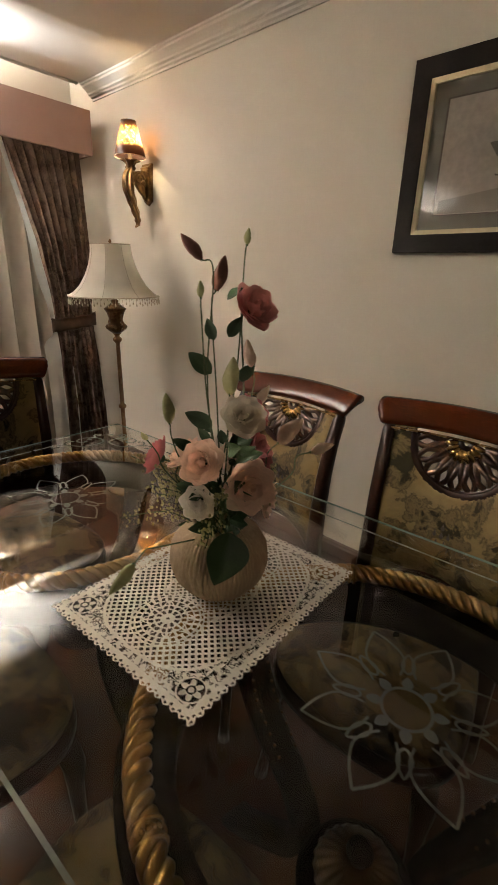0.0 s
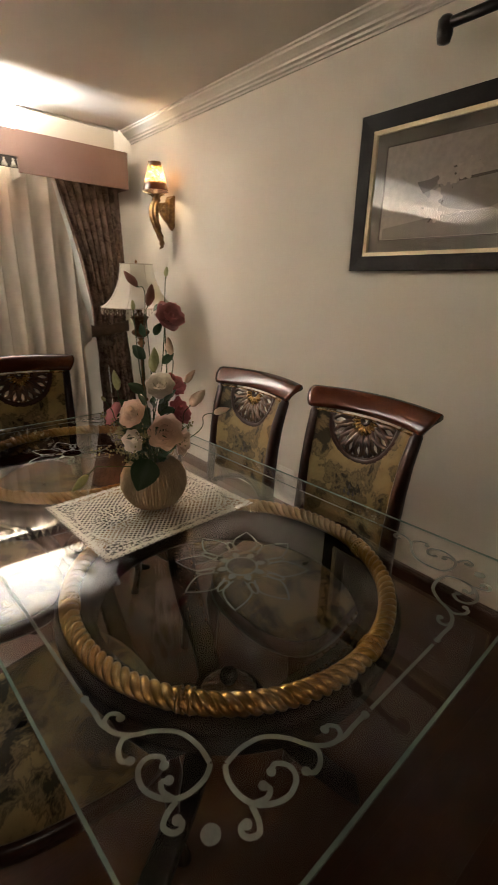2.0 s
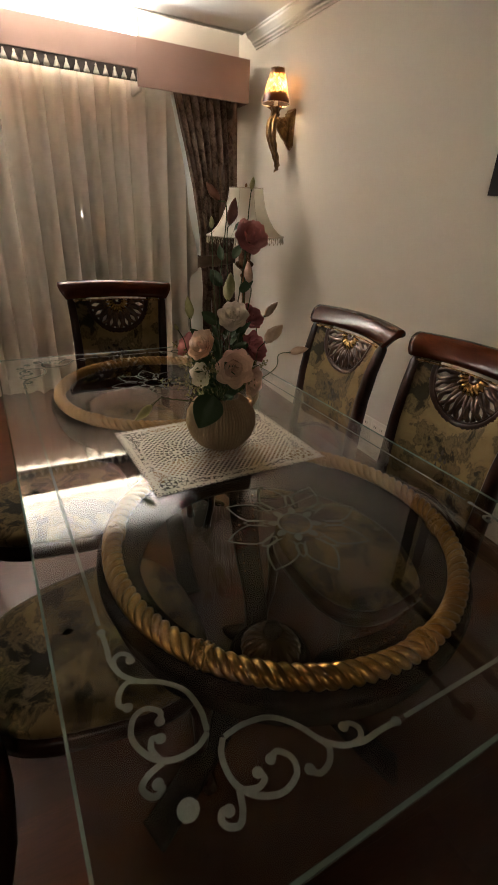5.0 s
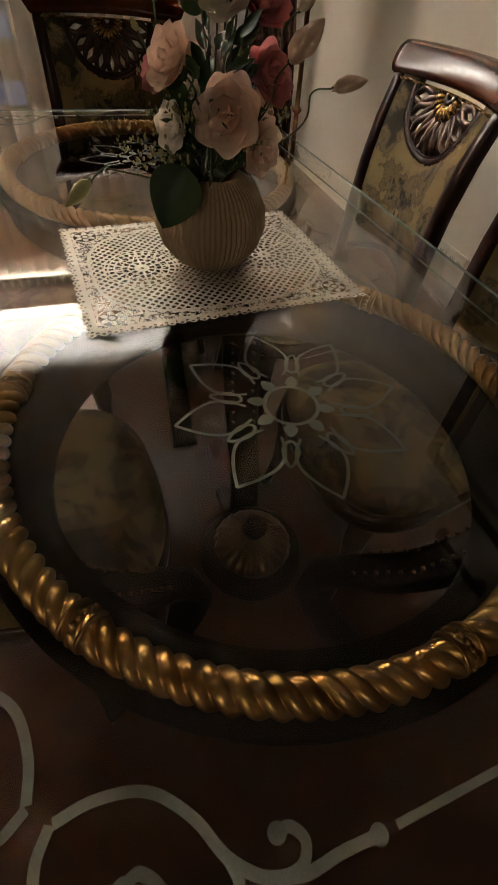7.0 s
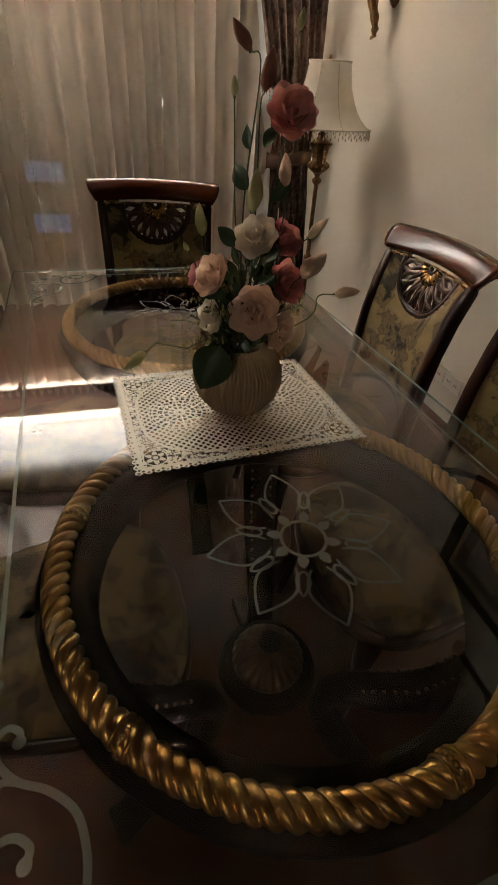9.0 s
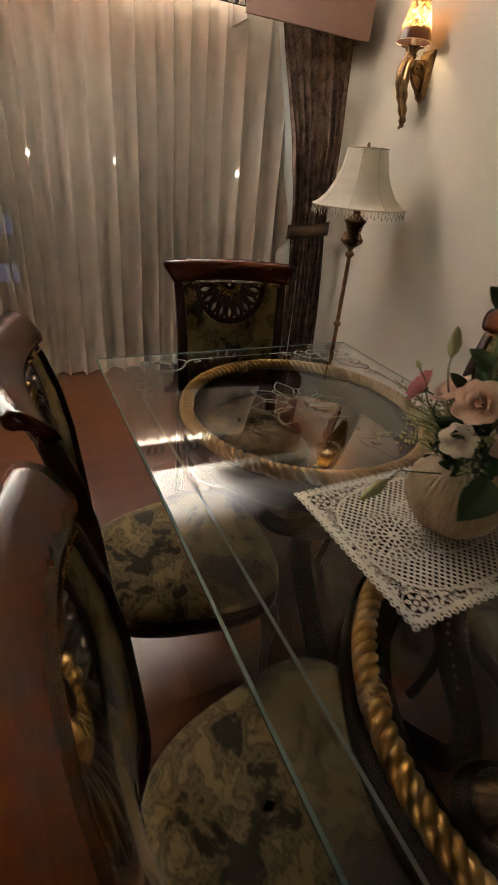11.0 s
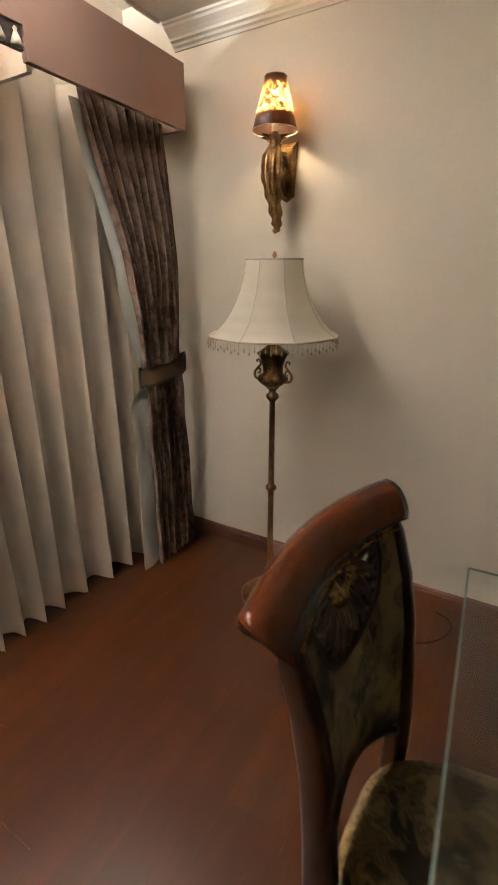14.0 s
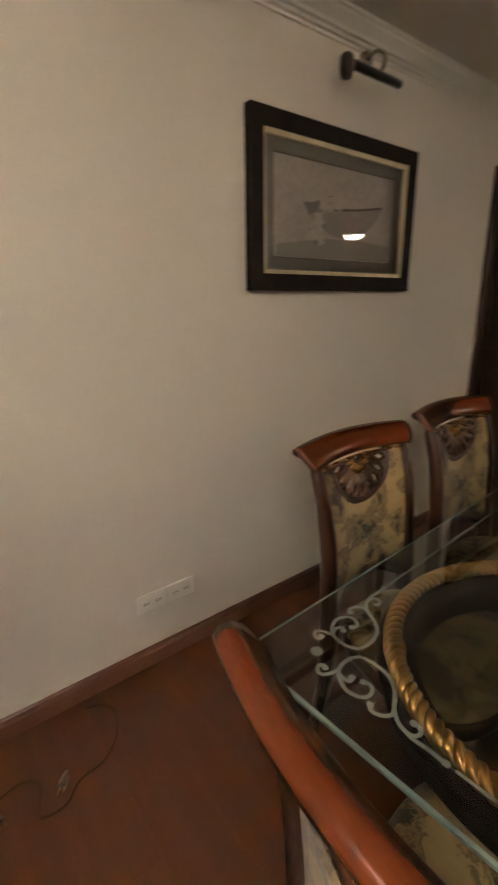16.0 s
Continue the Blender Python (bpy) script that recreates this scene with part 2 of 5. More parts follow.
M_HOLE = mat("socket_hole", (0.02, 0.018, 0.015), rough=0.6, bump=0)
M_CABLE = mat("brown_cable", (0.035, 0.022, 0.014), (0.025, 0.016, 0.010), rough=0.6, bump=0, spec=0.08)
M_PLUG = mat("plug_plastic", (0.060, 0.040, 0.022), (0.040, 0.027, 0.015), rough=0.45, bump=0.02)
M_STEM = mat("stem_green", (0.085, 0.115, 0.040), (0.055, 0.080, 0.028), rough=0.55, scale=60, fine=300, bump=0.1)
M_LEAF = mat("leaf_green", (0.068, 0.120, 0.038), (0.036, 0.072, 0.024), rough=0.45, scale=30, fine=200, bump=0.15, vary=0.2)
M_PINK = cloth_through("pink_petal", (0.97, 0.755, 0.615), 0.0, 0.42)
M_CREAM = cloth_through("cream_petal", (0.96, 0.89, 0.78), 0.0, 0.42)
M_WINE = cloth_through("wine_petal", (0.66, 0.265, 0.26), 0.0, 0.42)
M_DUSTY = cloth_through("dusty_rose_petal", (0.76, 0.39, 0.36), 0.0, 0.42)
M_BUD = mat("green_bud", (0.50, 0.47, 0.24), (0.38, 0.37, 0.16), rough=0.6, scale=25, fine=160, bump=0.1)
M_PALEBUD = mat("pale_bud", (0.74, 0.58, 0.42), (0.64, 0.44, 0.31), rough=0.6, scale=25, fine=160, bump=0.1)
M_REDBUD = mat("brown_red_bud", (0.34, 0.135, 0.095), (0.24, 0.105, 0.065), rough=0.6, scale=25, fine=160, bump=0.1)
M_FILL = mat("filler_bloom", (0.42, 0.38, 0.19), (0.29, 0.27, 0.12), rough=0.8, scale=60, fine=300, bump=0.1)
M_STEEL = mat("dark_metal_lamp", (0.05, 0.042, 0.035), (0.035, 0.028, 0.022), rough=0.3, metal=0.5, scale=20, fine=200, bump=0.03)
M_CHROME = mat("bright_metal", (0.5, 0.46, 0.4), (0.42, 0.38, 0.33), rough=0.25, metal=0.9, scale=20, fine=200, bump=0.02)
M_FRAME = mat("window_frame_metal", (0.10, 0.09, 0.08), (0.08, 0.07, 0.065), rough=0.5, bump=0.02)
M_CAVITY = mat("night_ground", (0.02, 0.02, 0.022), rough=0.9, bump=0)


def tortoise_shade():
    """Amber glass with dark brown flecks and dark rims; the bulb inside lights it."""
    m, nodes, links, bs = tree("amber_shade")
    out = nodes["Material Output"]
    co = nodes.new("ShaderNodeTexCoord")
    sep = nodes.new("ShaderNodeSeparateXYZ")
    links.new(co.outputs["Object"], sep.inputs[0])
    n = nodes.new("ShaderNodeTexNoise")
    n.inputs["Scale"].default_value, n.inputs["Detail"].default_value, n.inputs["Distortion"].default_value = 48, 5, 1.2
    links.new(co.outputs["Object"], n.inputs["Vector"])
    band = nodes.new("ShaderNodeValToRGB")
    band.color_ramp.elements[0].position, band.color_ramp.elements[0].color = 0.0, (0, 0, 0, 1)
    band.color_ramp.elements[1].position, band.color_ramp.elements[1].color = 1.0, (0, 0, 0, 1)
    for at, v in ((0.24, 0.0), (0.34, 1.0), (0.78, 1.0), (0.9, 0.0)):
        e = band.color_ramp.elements.new(at)
        e.color = (v, v, v, 1)
    high = nodes.new("ShaderNodeMapRange")
    high.inputs[1].default_value, high.inputs[2].default_value = 1.970, 2.145
    links.new(sep.outputs[2], high.inputs[0])
    links.new(high.outputs[0], band.inputs[0])
    fleck = nodes.new("ShaderNodeValToRGB")
    fleck.color_ramp.elements[0].position, fleck.color_ramp.elements[1].position = 0.42, 0.63
    links.new(n.outputs[0], fleck.inputs[0])
    both = nodes.new("ShaderNodeMath")
    both.operation = "MULTIPLY"
    links.new(band.outputs[0], both.inputs[0])
    links.new(fleck.outputs[0], both.inputs[1])
    tint = nodes.new("ShaderNodeMix")
    tint.data_type = "RGBA"
    tint.inputs[6].default_value, tint.inputs[7].default_value = (0.16, 0.045, 0.010, 1), (0.95, 0.52, 0.16, 1)
    links.new(both.outputs[0], tint.inputs[0])
    tr, df, mx = nodes.new("ShaderNodeBsdfTranslucent"), nodes.new("ShaderNodeBsdfPrincipled"), nodes.new("ShaderNodeMixShader")
    df.inputs["Base Color"].default_value = (0.022, 0.010, 0.006, 1)
    df.inputs["Roughness"].default_value = 0.3
    links.new(tint.outputs[2], tr.inputs[0])
    sh = nodes.new("ShaderNodeMath")
    sh.operation = "MULTIPLY_ADD"
    sh.inputs[1].default_value, sh.inputs[2].default_value = 0.80, 0.03
    links.new(both.outputs[0], sh.inputs[0])
    links.new(sh.outputs[0], mx.inputs[0])
    links.new(df.outputs[0], mx.inputs[1])
    links.new(tr.outputs[0], mx.inputs[2])
    links.new(mx.outputs[0], out.inputs[0])
    return m


M_TORTOISE = tortoise_shade()


# ---- mesh helpers ----
def part(name, bm, material, parent=None, label="", smooth=True):
    me = bpy.data.meshes.new(name)
    bm.to_mesh(me)
    bm.free()
    if smooth:
        me.polygons.foreach_set("use_smooth", [True] * len(me.polygons))
    for m in material if isinstance(material, (list, tuple)) else (material,):
        me.materials.append(m)
    ob = new(name, me)
    if parent:
        ob.parent = parent
    if label:
        ob["label"] = label
    return ob


def twin(ob, parent, m=None, name=None):
    """Another object on the same mesh."""
    o = new(name or ob.name.split(".")[0], ob.data)
    o.parent = parent
    o.matrix_basis = m if m is not None else Matrix()
    return o


def raw(name, verts, faces, material, parent=None, label="", smooth=True):
    me = bpy.data.meshes.new(name)
    me.from_pydata(verts, [], faces)
    if smooth:
        me.polygons.foreach_set("use_smooth", [True] * len(me.polygons))
    me.materials.append(material)
    ob = new(name, me)
    if parent:
        ob.parent = parent
    if label:
        ob["label"] = label
    return ob


def thing(name, place, turn, label, category, group="", kind=""):
    ob = new(name)
    ob.empty_display_size = 0.05
    ob.matrix_basis = pose(*place, 0, 0, turn)
    return tagged(ob, label, category, group, kind)


def box(bm, lo, hi, bevel=0.0):
    lo, hi = Vector(lo), Vector(hi)
    m = Matrix.LocRotScale((lo + hi) / 2, None, hi - lo)
    vs = bmesh.ops.create_cube(bm, size=1, matrix=m)["verts"]
    if bevel:
        es = list({e for v in vs for e in v.link_edges})
        bmesh.ops.bevel(bm, geom=es, offset=bevel, segments=2, affect="EDGES", profile=0.7)
    return bm


def boxed(lo, hi, bevel=0.0):
    return box(bmesh.new(), lo, hi, bevel)


def quad(*corners):
    bm = bmesh.new()
    bm.faces.new([bm.verts.new(p) for p in corners])
    return bm


def spline(pts, steps=6, closed=False):
    """A smooth line through points (Catmull-Rom)."""
    p = [Vector(v) for v in pts]
    n, out = len(p), []
    for i in range(n if closed else n - 1):
        a, b = p[i], p[(i + 1) % n]
        z = p[(i - 1) % n] if closed or i else a + (a - b)
        c = p[(i + 2) % n] if closed or i < n - 2 else b + (b - a)
        for k in range(steps):
            t = k / steps
            out.append(0.5 * (2 * a + (b - z) * t + (2 * z - 5 * a + 4 * b - c) * t * t + (3 * a - z - 3 * b + c) * t ** 3))
    if not closed:
        out.append(p[-1])
    return out


def rings(bm, loops, closed=False, caps=True):
    """Skin a row of equal loops of places."""
    vs = [[bm.verts.new(v) for v in loop] for loop in loops]
    n = len(vs[0])
    for i in range(len(vs) if closed else len(vs) - 1):
        a, b = vs[i], vs[(i + 1) % len(vs)]
        for k in range(n):
            bm.faces.new((a[k], a[(k + 1) % n], b[(k + 1) % n], b[k]))
    if caps and not closed:
        bm.faces.new(vs[0][::-1])
        bm.faces.new(vs[-1])
    return bm


def tube(bm, pts, radius, n=8, closed=False, flat=1.0):
    """A round rod along a line; radius is a number or a function of 0..1; flat squeezes it along the second axis."""
    pts = [Vector(p) for p in pts]
    loops, side = [], None
    last = len(pts) - 1
    for i, p in enumerate(pts):
        ahead = (pts[(i + 1) % len(pts)] if closed or i < last else p) - (pts[i - 1] if closed or i else p)
        ahead.normalize()
        if side is None:
            side = ahead.cross(Vector((0, 0, 1)))
            if side.length < 0.05:
                side = ahead.cross(Vector((0, 1, 0)))
        side = (side - ahead * side.dot(ahead)).normalized()
        up = side.cross(ahead)
        r = radius(i / max(last, 1)) if callable(radius) else radius
        loops.append([p + r * (math.cos(a) * side + flat * math.sin(a) * up) for a in (2 * math.pi * k / n for k in range(n))])
    return rings(bm, loops, closed)


def lathe(bm, profile, n=32, place=(0, 0, 0), flutes=0, depth=0.0, caps=True):
    """Turn a profile of (radius, height) round the z axis; flutes cut a wavy rim."""
    o = Vector(place)
    loops = []
    for r, z, *d in profile:
        k = d[0] if d else 1.0
        loops.append([o + Vector((q * math.cos(a), q * math.sin(a), z)) for a in (2 * math.pi * j / n for j in range(n))
                      for q in (max(r * (1 + k * depth * math.cos(flutes * a)), 1e-4),)])
    return rings(bm, loops, False, caps)


def sheet(bm, f, nu, nv, closed_u=False):
    vs = [[bm.verts.new(f(i / (nu if closed_u else nu - 1), j / (nv - 1))) for i in range(nu)] for j in range(nv)]
    for j in range(nv - 1):
        for i in range(nu if closed_u else nu - 1):
            k = (i + 1) % nu
            bm.faces.new((vs[j][i], vs[j][k], vs[j + 1][k], vs[j + 1][i]))
    return bm


def ribbon(bm, pts, width, z):
    """A flat strip along a line in the plane, tapered at its ends."""
    n = len(pts)
    left, right = [], []
    for i, p in enumerate(pts):
        d = (pts[min(i + 1, n - 1)] - pts[max(i - 1, 0)]).normalized()
        side = Vector((-d.y, d.x, 0)) * width / 2
        left.append(bm.verts.new((p.x + side.x, p.y + side.y, z)))
        right.append(bm.verts.new((p.x - side.x, p.y - side.y, z)))
    for i in range(n - 1):
        bm.faces.new((left[i], right[i], right[i + 1], left[i + 1]))
    return bm


def lerp(table, z):
    return float(np.interp(z, [a for a, _ in table], [b for _, b in table]))


# ---- the room ----
WX, EX, SY, NY, CZ, HZ, LIP = -3.45, 7.6, -3.0, 2.08, 2.462, 2.66, -3.15


def structure(name, bm, material, label, category):
    return tagged(part(name, bm, material, None, "", False), label, category, "", "structure")


structure("wall_north", box(box(box(bmesh.new(), (WX - 0.15, NY, 0), (0.98, NY + 0.14, HZ)), (0.98, NY, 2.08), (1.86, NY + 0.14, HZ)), (1.86, NY, 0), (EX + 0.15, NY + 0.14, HZ)),
          M_WALL, "cream painted plaster wall with a framed print", "wall")
structure("wall_south", boxed((WX - 0.15, SY - 0.14, 0), (EX + 0.15, SY, HZ)), M_WALL, "plain cream painted wall", "wall")
# unseen closing wall, coloured dark to weaken the bounce from the east
structure("wall_east", boxed((EX, SY, 0), (EX + 0.15, NY, HZ)), M_FARWALL, "plain unseen end wall, darkened to return less light", "wall")
WY0, WY1, WZ0, WZ1 = -2.85, 1.55, 0.06, 2.12
w = bmesh.new()
box(w, (WX - 0.15, SY, 0), (WX, WY0, HZ))
box(w, (WX - 0.15, WY1, 0), (WX, NY, HZ))
box(w, (WX - 0.15, WY0, WZ1), (WX, WY1, HZ))
box(w, (WX - 0.15, WY0, 0), (WX, WY1, WZ0))
structure("wall_west", w, M_WALL, "cream painted window wall behind the curtains", "wall")
structure("ceiling", box(boxed((LIP, SY, CZ), (EX, NY, CZ + 0.14)), (WX, SY, CZ + 0.1405), (EX, NY, HZ)), M_CEIL, "plain matt cream ceiling", "ceiling")
floor = structure("floor", boxed((WX - 0.15, SY - 0.14, -0.2), (EX + 0.15, NY + 0.14, -0.009)), M_DARK, "reddish brown laminate plank floor", "floor")


def moulding(name, run, across, up, profile, label):
    """A moulding of one profile (out, up) from the first end of run to the other."""
    a, b = Vector(run[0]), Vector(run[1])
    loops = [[p + Vector(across) * o + Vector(up) * h for o, h in profile] for p in (a, b)]
    return structure(name, rings(bmesh.new(), loops), M_PLASTER, label, "moulding")


CROWN = [(0, 0), (0, 0.078), (0.088, 0.078), (0.088, 0.069), (0.079, 0.066), (0.076, 0.057), (0.056, 0.045), (0.042, 0.035), (0.039, 0.026), (0.026, 0.022), (0.022, 0.014), (0.010, 0.010), (0.009, 0)]
moulding("trim_crown_north", ((LIP, NY, CZ - 0.078), (EX, NY, CZ - 0.078)), (0, -1, 0), (0, 0, 1), CROWN, "stepped white plaster crown moulding")
moulding("trim_crown_south", ((EX, SY, CZ - 0.078), (LIP, SY, CZ - 0.078)), (0, 1, 0), (0, 0, 1), CROWN, "stepped white plaster crown moulding")
bm = boxed((LIP - 0.012, SY + 0.1, CZ - 0.012), (LIP + 0.004, NY - 0.104, CZ - 0.0005), 0.002)
for i in range(110):
    bmesh.ops.create_icosphere(bm, subdivisions=1, radius=0.007, matrix=Matrix.Translation((LIP + 0.002, 1.96 - 0.034 * i, CZ - 0.013)))
structure("trim_bead", bm, M_PLASTER, "small beaded edge strip along the ceiling pocket", "moulding")
SKIRT = [(0, 0), (0.014, 0), (0.016, 0.060), (0.012, 0.070), (0.012, 0.078), (0.006, 0.084), (0, 0.084)]
for nm, (x0, x1) in (("baseboard_north_west", (WX, 0.90)), ("baseboard_north_east", (1.94, EX))):
    ob = moulding(nm, ((x0, NY, 0), (x1, NY, 0)), (0, -1, 0), (0, 0, 1), SKIRT, "dark brown wooden skirting board")
    ob.data.materials[0] = M_SKIRT

# window behind the sheer curtain, night outside
win = tagged(new("window_1"), "wide dark sliding window with metal frame, night outside", "window", "", "structure")
for y in (WY0, -1.78, -0.68, 0.42, WY1 - 0.06):
    part("window_frame", boxed((WX - 0.10, y, WZ0), (WX - 0.05, y + 0.06, WZ1), 0.004), M_FRAME, win)
for z in (WZ0, WZ1 - 0.06):
    part("window_frame", boxed((WX - 0.098, WY0 + 0.06, z), (WX - 0.052, WY1 - 0.06, z + 0.06), 0.004), M_FRAME, win)
for a, b in ((WY0 + 0.06, -1.78), (-1.72, -0.68), (-0.62, 0.42), (0.48, WY1 - 0.06)):
    ob = part("pane", quad((WX - 0.075, a, WZ0 + 0.06), (WX - 0.075, b, WZ0 + 0.06), (WX - 0.075, b, WZ1 - 0.06), (WX - 0.075, a, WZ1 - 0.06)), M_PANE, win)
    ob.visible_shadow = False

# door at the far end of the picture wall
dr = tagged(new("door_1"), "closed dark brown panelled wooden door with casing", "door", "", "structure")
for x in (0.90, 1.86):
    part("casing", boxed((x, NY - 0.025, 0), (x + 0.08, NY, 2.08), 0.004), M_DARK, dr)
part("casing", boxed((0.90, NY - 0.025, 2.08), (1.94, NY, 2.16), 0.004), M_DARK, dr)
part("door_leaf", boxed((0.985, NY + 0.03, 0.01), (1.855, NY + 0.07, 2.075), 0.003), M_DARK, dr)
for z0, z1 in ((0.2, 0.95), (1.1, 1.9)):
    part("door_panel", boxed((1.1, NY + 0.018, z0), (1.74, NY + 0.03, z1), 0.006), M_DARK, dr)
tb = bmesh.new()
lathe(tb, [(0.001, 0), (0.012, 0), (0.012, 0.04), (0.024, 0.05), (0.026, 0.065), (0.018, 0.075), (0.001, 0.077)], 20)
bmesh.ops.transform(tb, matrix=pose(1.78, NY + 0.03, 1.0, 90, 0, 0), verts=tb.verts)
part("door_handle", tb, M_BRASS, dr)

# lit tube in the trough between window wall and pelmet; it lights the ceiling
COVE = lamp("cove_light", "AREA", (-3.19, -0.85, 2.245), COVE_W, TUBE, None, shape="RECTANGLE", size=0.05, size_y=4.10)
COVE.matrix_world = pose(-3.19, -0.85, 2.245, 180, 0, 0)
trough = thing("cove_lamp", (-3.19, 0, 2.175), 0, "long lit white tube lamp in the pelmet trough", "lamp")
part("tray", boxed((-0.07, -2.92, 0.0), (0.07, 1.205, 0.02), 0.003), M_PLASTER, trough)
part("end_cap", boxed((-0.05, 1.192, 0.021), (0.05, 1.205, 0.075), 0.003), M_PLASTER, trough)
tb = bmesh.new()
tube(tb, [(0, -2.88, 0.05), (0, 1.19, 0.05)], 0.013, 12)
part("tube", tb, glow("tube_glow", TUBE, 14.0), trough)
for y in (-2.6, -1.4, -0.25, 1.0):
    part("bracket", boxed((-0.075, y, -0.02), (0.075, y + 0.03, 0.0)), M_FRAME, trough)
    part("bracket", boxed((-0.26, y, -0.02), (-0.075, y + 0.03, -0.005)), M_FRAME, trough)
structure("trim_pocket_end", boxed((WX, 1.222, 2.03), (-3.056, 1.240, 2.405)), M_WALL, "cream board closing the curtain light trough", "trim")


# ---- pelmet and curtains ----
PX, PZ0, PZ1, PY0, PY1 = -3.032, 2.048, 2.293, -2.98, 1.98
pelmet = thing("pelmet", (PX, 0, 0), 0, "dusty pink fabric pelmet box with a tasselled braid", "pelmet")
bm = bmesh.new()
box(bm, (-0.022, 1.21, PZ0), (0, PY1, PZ1), 0.0005)
box(bm, (-0.022, PY0, PZ0 + 0.088), (0, 1.2098, PZ1), 0.0005)
part("front_board", bm, M_VAL, pelmet, "", False)
part("end_board", boxed((WX - PX, PY1 - 0.02, PZ0), (-0.0225, PY1, PZ1), 0.003), M_VAL, pelmet, "", False)
part("end_board", boxed((WX - PX, PY0, PZ0 + 0.088), (-0.0225, PY0 + 0.02, PZ1), 0.003), M_VAL, pelmet, "", False)
part("braid", boxed((-0.018, PY0 + 0.022, PZ0 + 0.022), (-0.004, 1.205, PZ0 + 0.0875), 0.003), M_TRIM, pelmet, "dark woven braid", False)
first = None
for i in range(74):
    y = 1.178 - 0.0555 * i
    if first is None:
        tb = bmesh.new()
        lathe(tb, [(0.002, 0.050), (0.007, 0.044), (0.005, 0.038), (0.010, 0.026), (0.019, 0.002), (0.016, 0.0)], 9)
        first = part("tassel", tb, M_TASSEL, pelmet, "cream thread tassel")
        first.matrix_basis = pose(0.004, y, PZ0 + 0.024)
    else:
        twin(first, pelmet, pose(0.004, y, PZ0 + 0.024, 0, 0, 40 * i))


def sheer_at(u, v):
    y = -2.90 + 4.60 * u
    z = 0.012 + 2.12 * v
    a = 2 * math.pi * (u * 43 + 0.35 * math.sin(11 * u) + 0.28 * math.sin(29.0 * u + 1.0))
    pleat = math.copysign(abs(math.sin(a)) ** 0.6, math.sin(a))
    hang = (0.75 + 0.25 * (1 - v)) * (0.75 + 0.35 * noise.noise((y * 2.2, z * 0.3, 9)))
    x = -3.245 + 0.074 * hang * (pleat + 0.26 * math.sin(2 * a + 0.6)) + 0.012 * math.sin(2.3 * a + 5 * (1 - v)) * (1 - v) + 0.006 * noise.noise((y * 6, z * 1.5, 0))
    y += 0.030 * hang * math.cos(a) + 0.006 * noise.noise((y * 3, z * 2, 4))
    return (min(x, -3.125), y, z + (0.006 * math.sin(a) if v < 0.01 else 0))


ob = tagged(part("sheer_curtain", sheet(bmesh.new(), sheer_at, 1100, 26), M_SHEER), "off-white sheer curtain hanging in even folds over the window", "curtain")

LEFT = [(0.0, 1.655), (0.475, 1.658), (0.935, 1.646), (1.02, 1.635), (1.164, 1.630), (1.486, 1.580), (1.755, 1.525), (2.1, 1.445)]
RIGHT = [(0.0, 2.000), (0.5, 1.975), (0.9, 1.940), (1.03, 1.925), (1.2, 1.935), (2.1, 1.960)]


def drape_at(u, v, out=0.0, shift=0.0):
    z = 0.02 + 2.06 * v
    yl, yr = lerp(LEFT, z) + shift, lerp(RIGHT, z)
    tie = math.exp(-((z - 0.98) / 0.16) ** 2)
    a = 2 * math.pi * (u * 9.5 + 0.12 * math.sin(3 * z + 9 * u))
    deep = 0.021 * (1 - 0.55 * tie) * (0.7 + 0.3 * math.sin(17 * u + 2))
    crease = 0.008 * noise.noise((u * 9, z * 5, 3)) * (1 + 2 * math.exp(-((z - 1.15) / 0.25) ** 2))
    x = -3.115 + 0.055 * min(1, max(0, (2.05 - z) / 0.5)) + 0.01 * tie + deep * math.sin(a) + crease - 0.055 * (max(0, u - 0.86) / 0.14) ** 2 + out
    return (x, yl + (yr - yl) * u + 0.008 * math.cos(a) * (1 - tie), z)


drape = thing("drape", (0, 0, 0), 0, "dark brown damask drape tied back over the sheer curtain", "curtain")
part("cloth", sheet(bmesh.new(), drape_at, 150, 70), M_DRAPE, drape)


def lining_at(u, v):
    z = 0.02 + 2.03 * v
    peek = 0.040 * math.exp(-((z - 1.35) / 0.25) ** 2) + (0.085 if z < 0.9 else 0.085 * max(0, 1 - (z - 0.9) / 0.06)) + 0.004
    y = lerp(LEFT, z) - peek + (peek + 0.10) * u
    return (-3.150 + 0.068 * min(1, max(0, (1.85 - z) / 0.4)) + 0.006 * math.sin(7 * u + 3 * z), y, z)


part("lining", sheet(bmesh.new(), lining_at, 14, 60), M_LINING, drape, "white lining cloth")


def tie_at(u, v):
    a = 2 * math.pi * u
    c = Vector((-3.055 + 0.050 * math.cos(a), 1.772 + 0.158 * math.sin(a)))
    return (c.x, c.y, 0.990 + 0.085 * v + 0.02 * math.sin(a) + 0.004 * math.sin(9 * a))


bm = sheet(bmesh.new(), tie_at, 48, 6, True)
bmesh.ops.solidify(bm, geom=bm.faces[:], thickness=0.006)
part("tie_band", bm, M_TIE, drape, "satin brown tie-back band")

